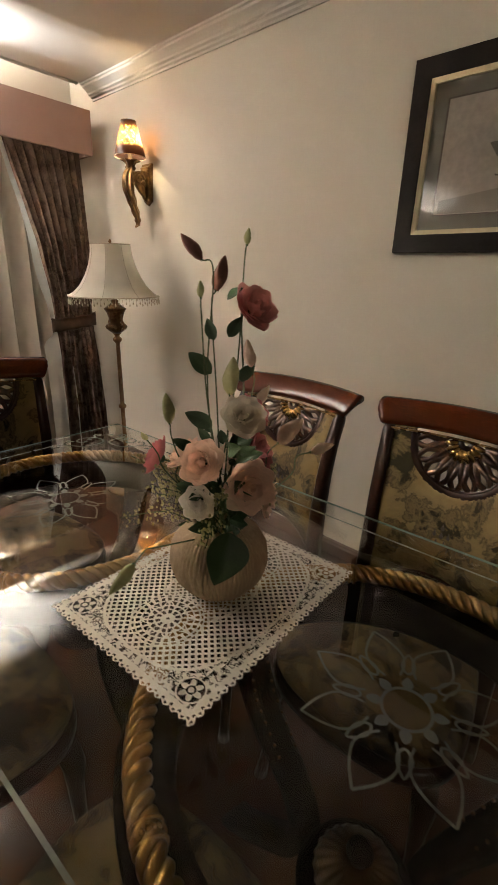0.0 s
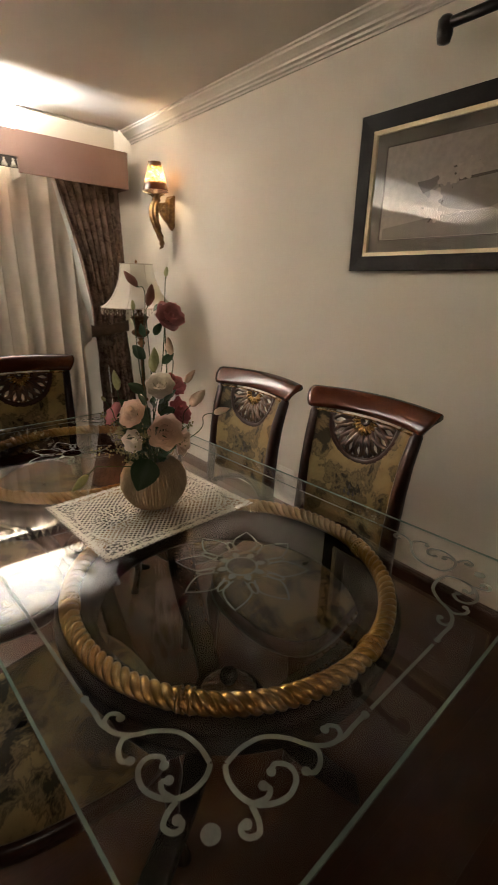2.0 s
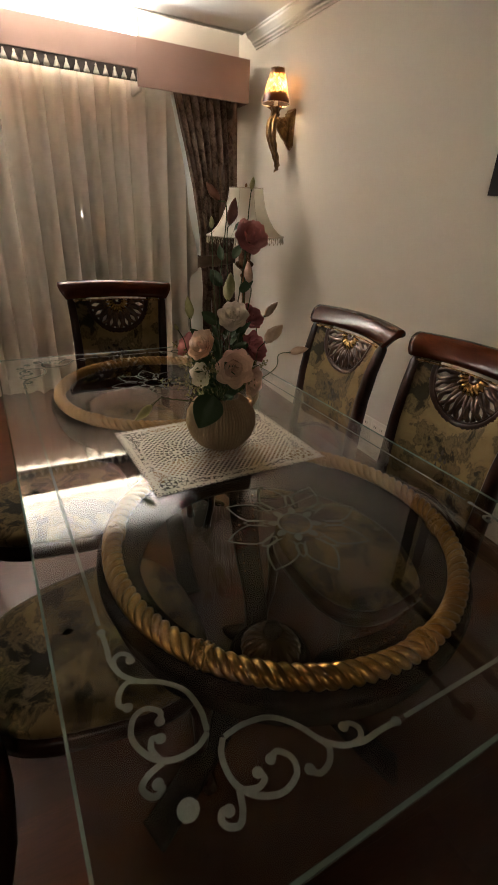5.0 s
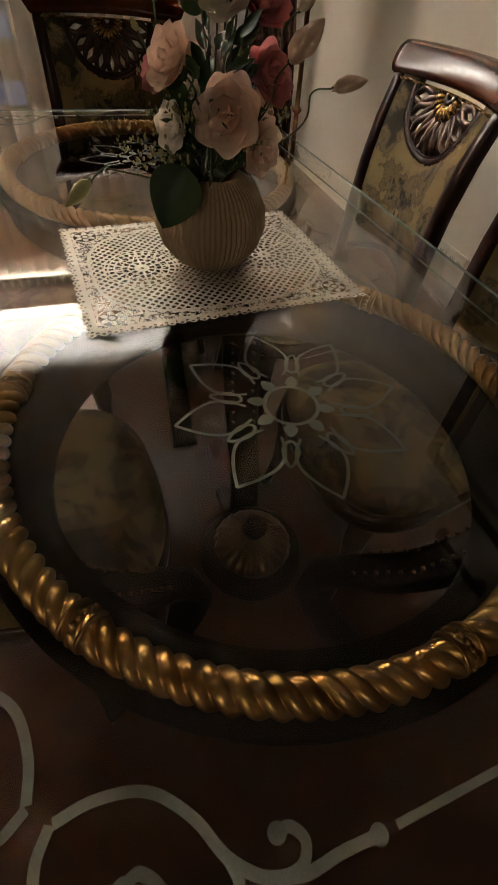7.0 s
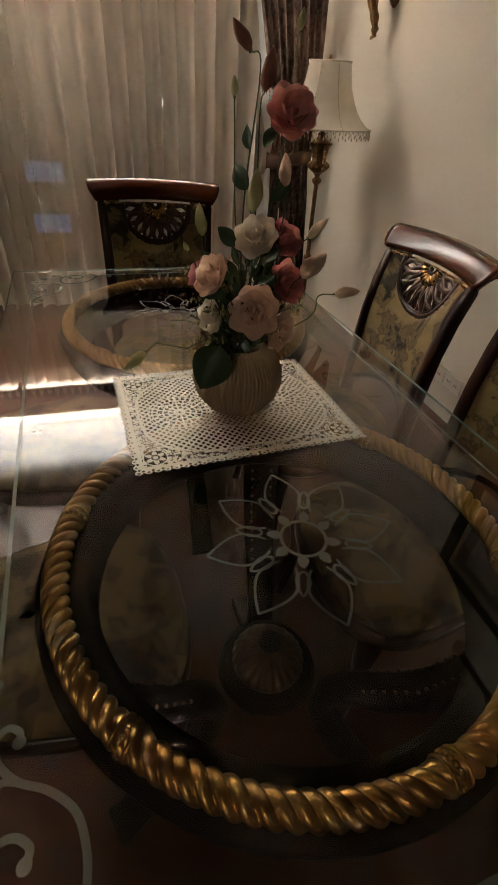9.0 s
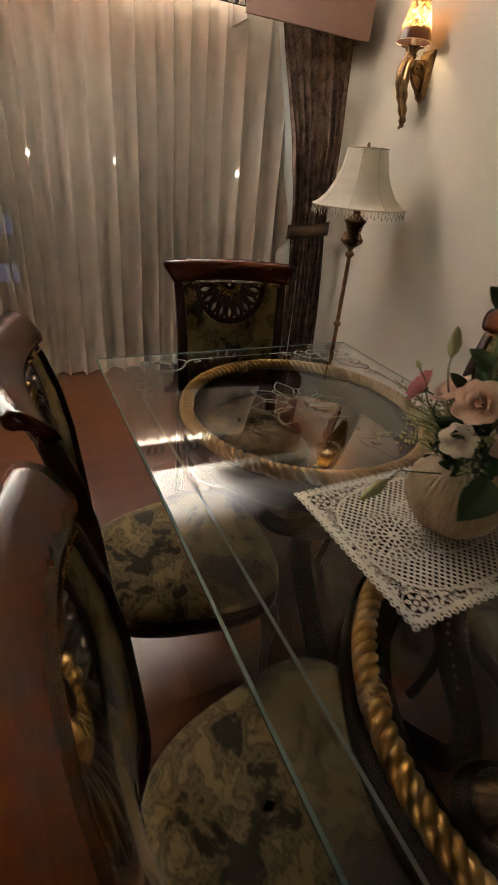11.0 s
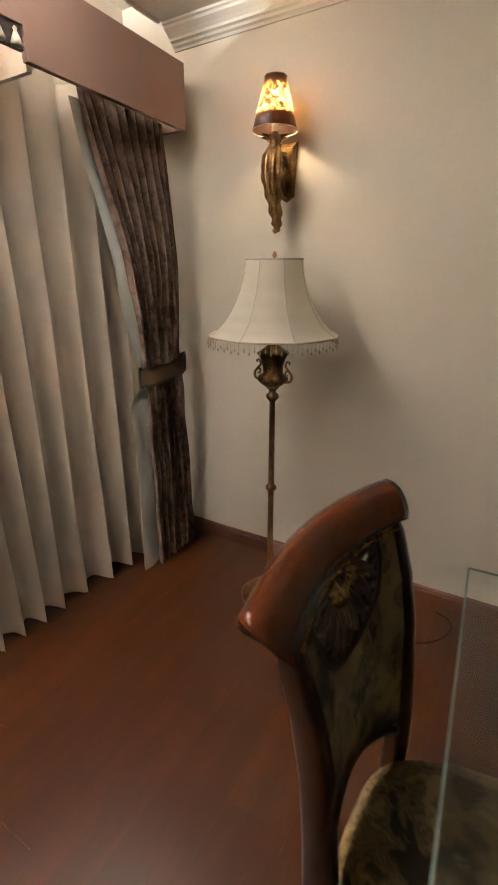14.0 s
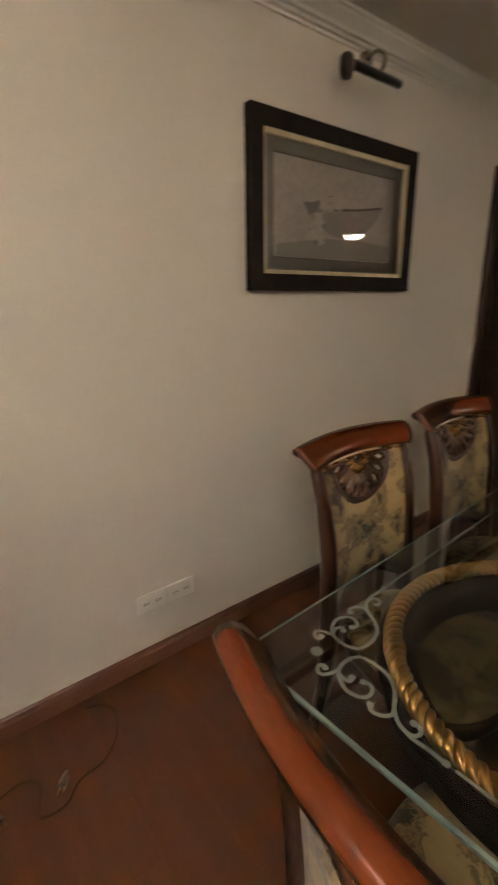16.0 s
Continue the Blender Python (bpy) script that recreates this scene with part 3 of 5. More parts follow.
# ---- sconce ----
SX, SY_ = -2.580, 1.955
sconce = thing("wall_sconce", (0, 0, 0.012), 0, "lit gilded acanthus wall sconce with amber tortoiseshell shade", "wall lamp")
bm = bmesh.new()
plate = [(-0.046, 1.955), (0.046, 1.955), (0.040, 1.88), (0.034, 1.755), (0.0, 1.735), (-0.034, 1.755), (-0.040, 1.88)]
rings(bm, [[(SX + k * x, y, 1.85 + k * (z - 1.85)) for x, z in plate] for k, y in ((1, NY), (1, NY - 0.014), (0.86, NY - 0.022), (0.80, NY - 0.032), (0.5, NY - 0.036))])
part("back_plate", bm, M_SCONCE, sconce, "", False)


def leaf_arm(u, v):
    """A fluted acanthus horn: wide under the cup, curling to a tip at the foot."""
    line = (spline([(SX, SY_, 1.925), (SX, SY_ - 0.022, 1.87), (SX, SY_ - 0.020, 1.80), (SX, SY_ + 0.004, 1.73), (SX, SY_ + 0.03, 1.665), (SX, SY_ + 0.035, 1.625), (SX, SY_ + 0.018, 1.604)], 24))
    k = min(int(v * (len(line) - 1)), len(line) - 1)
    c = line[k]
    r = lerp([(0, 0.020), (0.12, 0.036), (0.3, 0.040), (0.6, 0.026), (0.85, 0.016), (0.95, 0.013), (1, 0.005)], v)
    a = 2 * math.pi * u
    flute = 0.15 * (1 - 0.5 * v) * math.cos(7 * a + 5 * v)
    lobe = 0.42 * max(0, v - 0.18) * math.sin(2 * math.pi * 7 * v + 1.4 * math.sin(a)) * abs(math.cos(a)) ** 1.5
    vein = -0.18 * math.exp(-((a - 1.5 * math.pi) / 0.30) ** 2) * min(1, 4 * v)
    r *= 1.0 + flute + lobe + vein
    twist = 1.1 * max(0, v - 0.3)
    return (c.x + r * math.cos(a + twist), c.y + 0.68 * r * math.sin(a + twist), c.z)


part("leaf_arm", sheet(bmesh.new(), leaf_arm, 84, 140, True), M_SCONCE, sconce)
tb = bmesh.new()
tube(tb, spline([(SX, NY - 0.03, 1.84), (SX, NY - 0.06, 1.855), (SX, SY_ + 0.015, 1.86)], 6), lambda t: 0.020 - 0.006 * t, 12)
part("bracket", tb, M_SCONCE, sconce)
for s in (1, -1):
    tb = bmesh.new()
    tube(tb, [(SX + s * 0.014, SY_ + 0.050 + k * math.cos(t), 1.868 + k * math.sin(t)) for t, k in ((0.42 * j, 0.034 - 0.0013 * j) for j in range(24))], lambda t: 0.0075 - 0.004 * t, 8)
    part("scroll", tb, M_SCONCE, sconce, "gilded spiral scroll")
web = bmesh.new()
rings(web, [[(x, SY_ + 0.01, 1.900), (x, NY - 0.03, 1.915), (x, NY - 0.03, 1.770), (x, SY_ + 0.055, 1.80), (x, SY_ + 0.02, 1.845)] for x in (SX - 0.011, SX + 0.011)])
part("bracket_web", web, M_SCONCE, sconce, "", False)
tb = bmesh.new()
lathe(tb, [(0.008, 1.898), (0.022, 1.905), (0.027, 1.918), (0.022, 1.930), (0.030, 1.942, 1.0), (0.042, 1.952, 1.6), (0.047, 1.954, 2.0), (0.044, 1.950, 1.8), (0.012, 1.936)], 60, (SX, SY_, 0), 6, 0.15)
part("drip_cup", tb, M_BRONZE, sconce)
tb = bmesh.new()
lathe(tb, [(0.0125, 1.930), (0.0125, 2.010), (0.006, 2.013)], 16, (SX, SY_, 0))
part("candle_sleeve", tb, M_TASSEL, sconce)
tb = bmesh.new()
lathe(tb, [(0.005, 2.014), (0.014, 2.030), (0.016, 2.050), (0.009, 2.075), (0.002, 2.092)], 16, (SX, SY_, 0))
bulb = part("bulb", tb, glow("bulb_glow", (1.0, 0.74, 0.44), 320.0), sconce, "glowing bulb")
tb = bmesh.new()
sheet(tb, lambda u, v: (SX + (0.088 - 0.047 * v) * math.cos(2 * math.pi * u), SY_ + (0.088 - 0.047 * v) * math.sin(2 * math.pi * u), 1.970 + 0.175 * v), 48, 12, True)
part("shade", tb, M_TORTOISE, sconce, "amber tortoiseshell shade with dark rims")
for r, z, m in ((0.0885, 1.970, M_PIPING), (0.042, 2.145, M_BRONZE)):
    tb = bmesh.new()
    tube(tb, [(SX + r * math.cos(a), SY_ + r * math.sin(a), z) for a in (2 * math.pi * k / 40 for k in range(40))], 0.002, 6, True)
    part("rim", tb, m, sconce)
tb = bmesh.new()
for a in (0.3, 2.4, 4.5):
    tube(tb, [(SX, SY_, 2.093), (SX + 0.041 * math.cos(a), SY_ + 0.041 * math.sin(a), 2.141)], 0.0012, 5)
part("carrier", tb, M_BRASS, sconce)

# ---- floor lamp ----
FX, FY = -2.453, 1.745
flamp = thing("floor_lamp", (FX, FY, 0), 0, "brass floor lamp, unlit, cream bell shade with bead fringe", "floor lamp")
flamp.scale = (1, 1, 1.009)
tb = bmesh.new()
lathe(tb, [(0.002, 0), (0.130, 0), (0.134, 0.006), (0.134, 0.014), (0.126, 0.022), (0.002, 0.024)], 56)
part("base_plate", tb, M_BRONZE, flamp)
tb = bmesh.new()
lathe(tb, [(0.070, 0.0245, 0.2), (0.076, 0.034, 0.4), (0.072, 0.044, 0.3)], 72, (0, 0, 0), 24, 0.03)
part("beaded_rim", tb, M_BRASS, flamp)
tb = bmesh.new()
lathe(tb, [(0.070, 0.0445, 0.6), (0.064, 0.062, 1.0), (0.046, 0.090, 1.0), (0.026, 0.120, 0.6), (0.017, 0.140, 0.1)], 96, (0, 0, 0), 14, 0.09)
part("fluted_dome", tb, M_GOLD, flamp, "gilded fluted dome")
tb = bmesh.new()
lathe(tb, [(0.018, 0.1405), (0.021, 0.150), (0.018, 0.160), (0.0125, 0.165), (0.0125, 0.545), (0.013, 0.556), (0.022, 0.562), (0.024, 0.570), (0.022, 0.578), (0.013, 0.586),
           (0.0125, 0.60), (0.0120, 0.955), (0.018, 0.962), (0.026, 0.972), (0.026, 0.984), (0.014, 0.994), (0.016, 1.004), (0.026, 1.012)], 24)
part("pole", tb, M_BRASS, flamp)
tb = bmesh.new()
lathe(tb, [(0.020, 1.0125), (0.040, 1.025, 0.5), (0.056, 1.040, 1), (0.060, 1.052, 1), (0.052, 1.064, 0.6), (0.040, 1.072, 0.1), (0.041, 1.10, 0), (0.050, 1.13, 0), (0.062, 1.148, 0), (0.064, 1.152, 0), (0.050, 1.160, 0),
           (0.026, 1.178, 0), (0.018, 1.184, 0), (0.022, 1.196, 0), (0.012, 1.204, 0), (0.008, 1.206, 0)], 72, (0, 0, 0), 18, 0.05)
part("urn", tb, M_BRONZE, flamp, "bronzed urn with fluted belly")
for s in (1, -1):
    tb = bmesh.new()
    line = spline([(s * 0.054, 0, 1.040), (s * 0.078, 0, 1.046), (s * 0.083, 0, 1.068), (s * 0.068, 0, 1.088), (s * 0.056, 0, 1.104), (s * 0.062, 0, 1.120), (s * 0.073, 0, 1.118), (s * 0.072, 0, 1.110)], 6)
    tube(tb, line, lambda t: 0.0062 - 0.003 * t, 8)
    tube(tb, spline([(s * 0.066, 0, 1.086), (s * 0.056, 0, 1.080), (s * 0.058, 0, 1.068), (s * 0.066, 0, 1.068)], 5), 0.004, 8)
    part("handle", tb, M_BRASS, flamp)
tb = bmesh.new()
lathe(tb, [(0.006, 1.2065), (0.006, 1.485), (0.012, 1.488), (0.006, 1.495), (0.009, 1.504), (0.005, 1.514), (0.001, 1.517)], 14)
part("finial_rod", tb, M_BRASS, flamp)
PANELS = 8
BELL = [(0.0, 0.252), (0.06, 0.222), (0.2, 0.184), (0.4, 0.151), (0.6, 0.128), (0.8, 0.114), (1.0, 0.106)]


def bell(u, v, grow=0.0):
    a = 2 * math.pi * u
    sector = (u * PANELS) % 1.0 - 0.5
    flat = math.cos(math.pi / PANELS) / math.cos(sector * 2 * math.pi / PANELS)
    r = (lerp(BELL, v) + grow) * (0.55 + 0.45 * flat / math.cos(math.pi / PANELS) * 0.962)
    return (r * math.cos(a), r * math.sin(a), 1.222 + 0.268 * v)


part("shade", sheet(bmesh.new(), bell, 96, 28, True), M_SHADE, flamp, "cream silk bell shade in panels")
for v in (0.0, 1.0):
    tb = bmesh.new()
    tube(tb, [bell(k / 96, v, 0.001) for k in range(96)], 0.0035, 6, True)
    part("piping", tb, M_PIPING, flamp)
for k in range(PANELS):
    tb = bmesh.new()
    tube(tb, [bell((k + 0.0) / PANELS, j / 20, 0.0006) for j in range(21)], 0.0011, 5)
    part("seam", tb, M_PIPING, flamp)
tb = bmesh.new()
tube(tb, [(-0.105, 0, 1.484), (0.105, 0, 1.484)], 0.002, 5)
tube(tb, [(0, -0.105, 1.484), (0, 0.105, 1.484)], 0.002, 5)
part("spider", tb, M_BRASS, flamp)
first = {}
for i in range(84):
    long = i % 2
    if long not in first:
        tb = bmesh.new()
        d = 0.024 if long else 0.014
        tube(tb, [(0, 0, 0), (0, 0, -d)], 0.0009, 5)
        lathe(tb, [(0.0006, -d - 0.016), (0.0034, -d - 0.010), (0.0030, -d - 0.004), (0.0006, -d)], 7)
        first[long] = part("bead_drop", tb, M_BEAD, flamp, "small glass bead drop")
        first[long].matrix_basis = Matrix.Translation(Vector(bell(i / 84, 0)) - Vector((0, 0, 0.004)))
    else:
        twin(first[long], flamp, Matrix.Translation(Vector(bell(i / 84, 0)) - Vector((0, 0, 0.004))))

# the pole leans a little from its base
LEAN = Matrix.Translation((0, 0, 0.14)) @ Matrix.Rotation(math.radians(1.5), 4, "X") @ Matrix.Rotation(math.radians(0.5), 4, "Y") @ Matrix.Translation((0, 0, -0.14))
for ob in flamp.children:
    if not ob.name.startswith(("base_plate", "beaded_rim", "fluted_dome")):
        ob.matrix_basis = LEAN @ ob.matrix_basis

# lamp cord and plugs lying on the floor
def cord(place, line, ends, label):
    """A thin cable along a line, with a small plug at each named end (along, turn)."""
    c = thing("power_cord", (*place, 0), 0, label, "cable", "cables by the wall")
    tb = bmesh.new()
    pts = spline([(x - place[0], y - place[1], z) for x, y, z in line], 9)
    tube(tb, pts, 0.0032, 6)
    part("cable", tb, M_CABLE, c)
    for (x, y), turn in ends:
        tb = bmesh.new()
        rings(tb, [[(w * math.cos(a), k, 0.0125 + h * math.sin(a)) for a in (2 * math.pi * j / 12 for j in range(12))]
                   for k, w, h in ((-0.034, 0.004, 0.004), (-0.020, 0.006, 0.006), (-0.014, 0.011, 0.009), (0.012, 0.015, 0.011), (0.016, 0.015, 0.011))])
        plug = part("plug", tb, M_PLUG, c, "dark brown plug")
        plug.matrix_basis = pose(x - place[0], y - place[1], 0, 0, 0, turn)
        for dx in (-0.007, 0.007):
            tb = bmesh.new()
            box(tb, (dx - 0.0008, 0.0161, 0.009), (dx + 0.0008, 0.033, 0.016))
            part("pin", tb, M_BRASS, plug)


cord((FX, FY + 0.10), [(FX + 0.02, FY + 0.139, 0.006), (FX + 0.13, FY + 0.15, 0.005), (-2.285, 1.850, 0.005), (-2.20, 1.93, 0.005), (-2.12, 1.90, 0.005), (-2.088, 1.826, 0.010)],
     [((-2.075, 1.793), 200)], "thin brown lamp cord with a plug lying on the floor")
cord((-1.80, 1.86), [(-2.060, 1.862, 0.005), (-1.993, 1.873, 0.005), (-1.950, 1.830, 0.005), (-1.975, 1.735, 0.005), (-1.905, 1.722, 0.005), (-1.848, 1.768, 0.005), (-1.759, 1.788, 0.005),
                    (-1.690, 1.858, 0.005), (-1.664, 1.950, 0.005), (-1.690, 2.000, 0.005), (-1.740, 2.020, 0.006)], [((-1.890, 1.790), 150)], "loop of thin dark cable with a plug on the floor")


# ---- sockets ----
def socket(x, z):
    s = thing("wall_socket", (x, NY, z), 0, "ivory plastic double wall socket", "socket", "wall sockets")
    part("cover_plate", boxed((-0.062, -0.010, -0.038), (0.062, 0, 0.038), 0.004), M_SOCKET, s)
    for dx in (-0.026, 0.026):
        part("insert", boxed((dx - 0.020, -0.0125, -0.018), (dx + 0.020, -0.0101, 0.018), 0.002), M_SOCKET, s)
        for hx in (-0.007, 0.007):
            tb = bmesh.new()
            box(tb, (dx + hx - 0.0018, -0.0132, -0.006), (dx + hx + 0.0018, -0.0126, 0.006))
            part("slot", tb, M_HOLE, s)
    return s


socket(-1.427, 0.292)
socket(-1.297, 0.292)

# ---- framed print and picture light ----
PL, PR, PB, PT = -0.926, 0.081, 1.467, 2.086
pic = thing("framed_print", ((PL + PR) / 2, NY, (PB + PT) / 2), 0, "black and gilt framed grey print of a flower bowl, glazed", "picture")
HW, HH = (PR - PL) / 2, (PT - PB) / 2


def border(name, inset0, inset1, y0, y1, material, bevel=0.002):
    for horiz in (True, False):
        for s in (1, -1):
            bm = bmesh.new()
            a, b = ((HW - inset0, HH - inset0), (HW - inset1, HH - inset1))
            if horiz:
                q = [(-a[0], s * a[1]), (a[0], s * a[1]), (b[0], s * b[1]), (-b[0], s * b[1])]
            else:
                q = [(s * a[0], -a[1]), (s * a[0], a[1]), (s * b[0], b[1]), (s * b[0], -b[1])]
            rings(bm, [[(x, y1, z) for x, z in q], [(x, y0 + (0.004 if i > 1 else 0), z) for i, (x, z) in enumerate(q)]])
            bmesh.ops.recalc_face_normals(bm, faces=bm.faces[:])
            part(name, bm, material, pic, "", False)


border("frame_bar", 0.0, 0.062, -0.038, 0.0, M_PICFRAME)
border("gilt_bar", 0.0622, 0.078, -0.030, -0.002, M_GILT)
border("mount_bar", 0.0782, 0.124, -0.014, -0.002, M_MAT)
border("mount_line", 0.1242, 0.129, -0.012, -0.002, M_PRINTDARK)
part("print", boxed((-HW + 0.1292, -0.008, -HH + 0.1292), (HW - 0.1292, -0.002, HH - 0.1292)), M_PRINT, pic, "pale grey print", False)


def flat_shape(name, pts, y, material):
    bm = bmesh.new()
    rings(bm, [[(x, y + 0.001, z) for x, z in pts], [(x, y, z) for x, z in pts]])
    bmesh.ops.recalc_face_normals(bm, faces=bm.faces[:])
    return part(name, bm, material, pic, "", False)


bowl = [(x, lerp([(-0.215, 0.028), (-0.19, -0.008), (-0.14, -0.046), (-0.06, -0.080), (0.03, -0.095), (0.10, -0.088), (0.18, -0.058), (0.25, -0.008), (0.285, 0.046)], x)) for x in np.linspace(-0.215, 0.285, 30)]
rim = [(x, lerp([(-0.215, 0.028), (-0.05, 0.012), (0.10, 0.022), (0.285, 0.048)], x)) for x in np.linspace(0.284, -0.214, 18)]
flat_shape("printed_bowl", bowl + rim, -0.0095, M_BOWL)
flat_shape("printed_rim", [(x, z + 0.010) for x, z in rim[:12]] + [(x, z) for x, z in rim[11::-1]], -0.0097, M_PRINTDARK)
flat_shape("printed_table", [(-0.36, -0.135), (-0.10, -0.100), (0.12, -0.094), (0.36, -0.108), (0.36, -0.178), (-0.36, -0.178)], -0.0093, M_PRINTFLOOR)
flat_shape("printed_leaf", [(-0.215, 0.030), (-0.16, 0.034), (-0.125, 0.046), (-0.118, 0.018), (-0.15, -0.004), (-0.185, -0.014)], -0.0100, M_BOWLSHADE)
random.seed(5)
BLOOMS = ((-0.100, 0.066, 0.031), (-0.128, 0.004, 0.034), (-0.155, -0.052, 0.024), (-0.112, -0.070, 0.026), (-0.060, 0.055, 0.020), (-0.012, 0.078, 0.034), (-0.120, -0.030, 0.022), (0.030, 0.088, 0.020), (-0.040, 0.092, 0.020), (0.004, 0.112, 0.016))
for i, (x, z, r) in enumerate(BLOOMS):
    z -= 0.034
    pts = [(x + r * (0.82 + 0.18 * math.cos(5 * a + i)) * math.cos(a), z + r * (0.82 + 0.18 * math.cos(5 * a + i)) * math.sin(a)) for a in (2 * math.pi * k / 30 for k in range(30))]
    flat_shape("printed_blossom", pts, -0.0112 - 0.0003 * i, M_BLOSSOM)
    a = 1.1 * i
    c, d = (x + 0.9 * r * math.cos(a), z + 0.9 * r * math.sin(a)), (x + 1.5 * r * math.cos(a + 0.3), z + 1.5 * r * math.sin(a + 0.3))
    flat_shape("printed_twig", [c, (d[0], d[1]), (d[0] + 0.004, d[1] - 0.006), (c[0] + 0.004, c[1] - 0.005)], -0.0102, M_PRINTDARK)
ob = part("pane", quad((-HW + 0.064, -0.018, -HH + 0.064), (HW - 0.064, -0.018, -HH + 0.064), (HW - 0.064, -0.018, HH - 0.064), (-HW + 0.064, -0.018, HH - 0.064)), M_PANE, pic, "clear picture glass")
ob.visible_shadow = False

plight = thing("picture_light", (-0.293, NY, 2.335), 0, "unlit dark metal tube picture light above the frame", "picture light")
tb = bmesh.new()
lathe(tb, [(0.002, 0), (0.036, 0), (0.036, 0.008), (0.024, 0.018), (0.002, 0.020)], 28)
bmesh.ops.transform(tb, matrix=pose(0, 0, 0.03, 90, 0, 0), verts=tb.verts)
part("wall_rose", tb, M_CHROME, plight)
tb = bmesh.new()
tube(tb, spline([(0, -0.018, 0.03), (0, -0.055, 0.045), (0, -0.095, 0.02), (-0.02, -0.112, -0.02), (-0.04, -0.115, -0.058)], 7), 0.007, 10)
part("arm", tb, M_CHROME, plight)
tb = bmesh.new()
tube(tb, [(-0.225, -0.12, -0.072), (-0.220, -0.12, -0.072), (0.074, -0.12, -0.072), (0.078, -0.12, -0.072)], lambda t: 0.017 if 0.1 < t < 0.9 else 0.015, 18)
part("tube_shade", tb, M_STEEL, plight)

tb = bmesh.new()
lathe(tb, [(0.004, -0.050), (0.022, -0.044), (0.027, -0.020), (0.027, 0.020), (0.018, 0.032), (0.004, 0.036)], 24)
ob = part("end_housing", tb, M_STEEL, plight)
ob.location = (-0.245, -0.12, -0.080)


# ---- dining table ----
TX, TY, TURN_T, HL, HB, GT = -0.632, 0.754, 2.9, 0.971, 0.504, 0.765
table = thing("dining_table", (TX, TY, 0), TURN_T, "glass dining table on two black ring pedestals with gilded rope", "table")
bm = boxed((-HL, -HB, GT - 0.015), (HL, HB, GT), 0.0)
bmesh.ops.bevel(bm, geom=bm.edges[:], offset=0.0042, segments=1, affect="EDGES")
for f in bm.faces:
    f.material_index = 0 if abs(f.normal.z) > 0.95 else 1
top = part("glass_top", bm, [M_GLASS, M_EDGE], table, "thick clear glass top with etched scrolls", False)
top.visible_shadow = False

# etched ornament: one half scroll at a corner, mirrored about its diagonal, at all four corners
SCROLL = [
    [(0.176, 0.160), (0.205, 0.163), (0.240, 0.155), (0.266, 0.130), (0.282, 0.102), (0.304, 0.083), (0.326, 0.080), (0.335, 0.091), (0.328, 0.102), (0.318, 0.102)],
    [(0.304, 0.083), (0.329, 0.076), (0.356, 0.077), (0.385, 0.076)],
    [(0.282, 0.102), (0.285, 0.088), (0.274, 0.075), (0.258, 0.071), (0.250, 0.080)],
    [(0.174, 0.160), (0.163, 0.140), (0.163, 0.110), (0.178, 0.087), (0.207, 0.074), (0.232, 0.082), (0.238, 0.100), (0.226, 0.115), (0.214, 0.111)],
    [(0.171, 0.096), (0.186, 0.091), (0.197, 0.096), (0.193, 0.105)],
    [(0.165, 0.098), (0.160, 0.080), (0.151, 0.069), (0.139, 0.073), (0.135, 0.082), (0.140, 0.089), (0.146, 0.086)],
]
ZE = GT + 0.0006
for sx in (1, -1):
    for sy in (1, -1):
        bm = bmesh.new()
        k = 0
        for line in SCROLL:
            for swap in (False, True):
                pts = [Vector((sx * (HL - (q if swap else p)), sy * (HB - (p if swap else q)), 0)) for p, q in line]
                ribbon(bm, spline(pts, 14), 0.0076, ZE + 0.00004 * k)
                k += 1
                end = pts[-1]
                bmesh.ops.create_circle(bm, cap_ends=True, segments=20, radius=0.0068, matrix=Matrix.Translation((end.x, end.y, ZE + 0.00004 * k)))
        bmesh.ops.create_circle(bm, cap_ends=True, segments=24, radius=0.0125, matrix=Matrix.Translation((sx * (HL - 0.107), sy * (HB - 0.107), ZE)))
        part("etched_scroll", bm, M_FROST, top, "frosted scroll etched into the glass")
for s in (1, -1):
    bm = bmesh.new()
    ribbon(bm, [Vector((-HL + 0.40, s * (HB - 0.076), 0)), Vector((0, s * (HB - 0.076), 0)), Vector((HL - 0.40, s * (HB - 0.076), 0))], 0.006, ZE)
    part("etched_line", bm, M_FROST, top)
    bm = bmesh.new()
    ribbon(bm, [Vector((s * (HL - 0.076), -HB + 0.40, 0)), Vector((s * (HL - 0.076), HB - 0.40, 0))], 0.006, ZE)
    part("etched_line", bm, M_FROST, top)

RR = 0.360


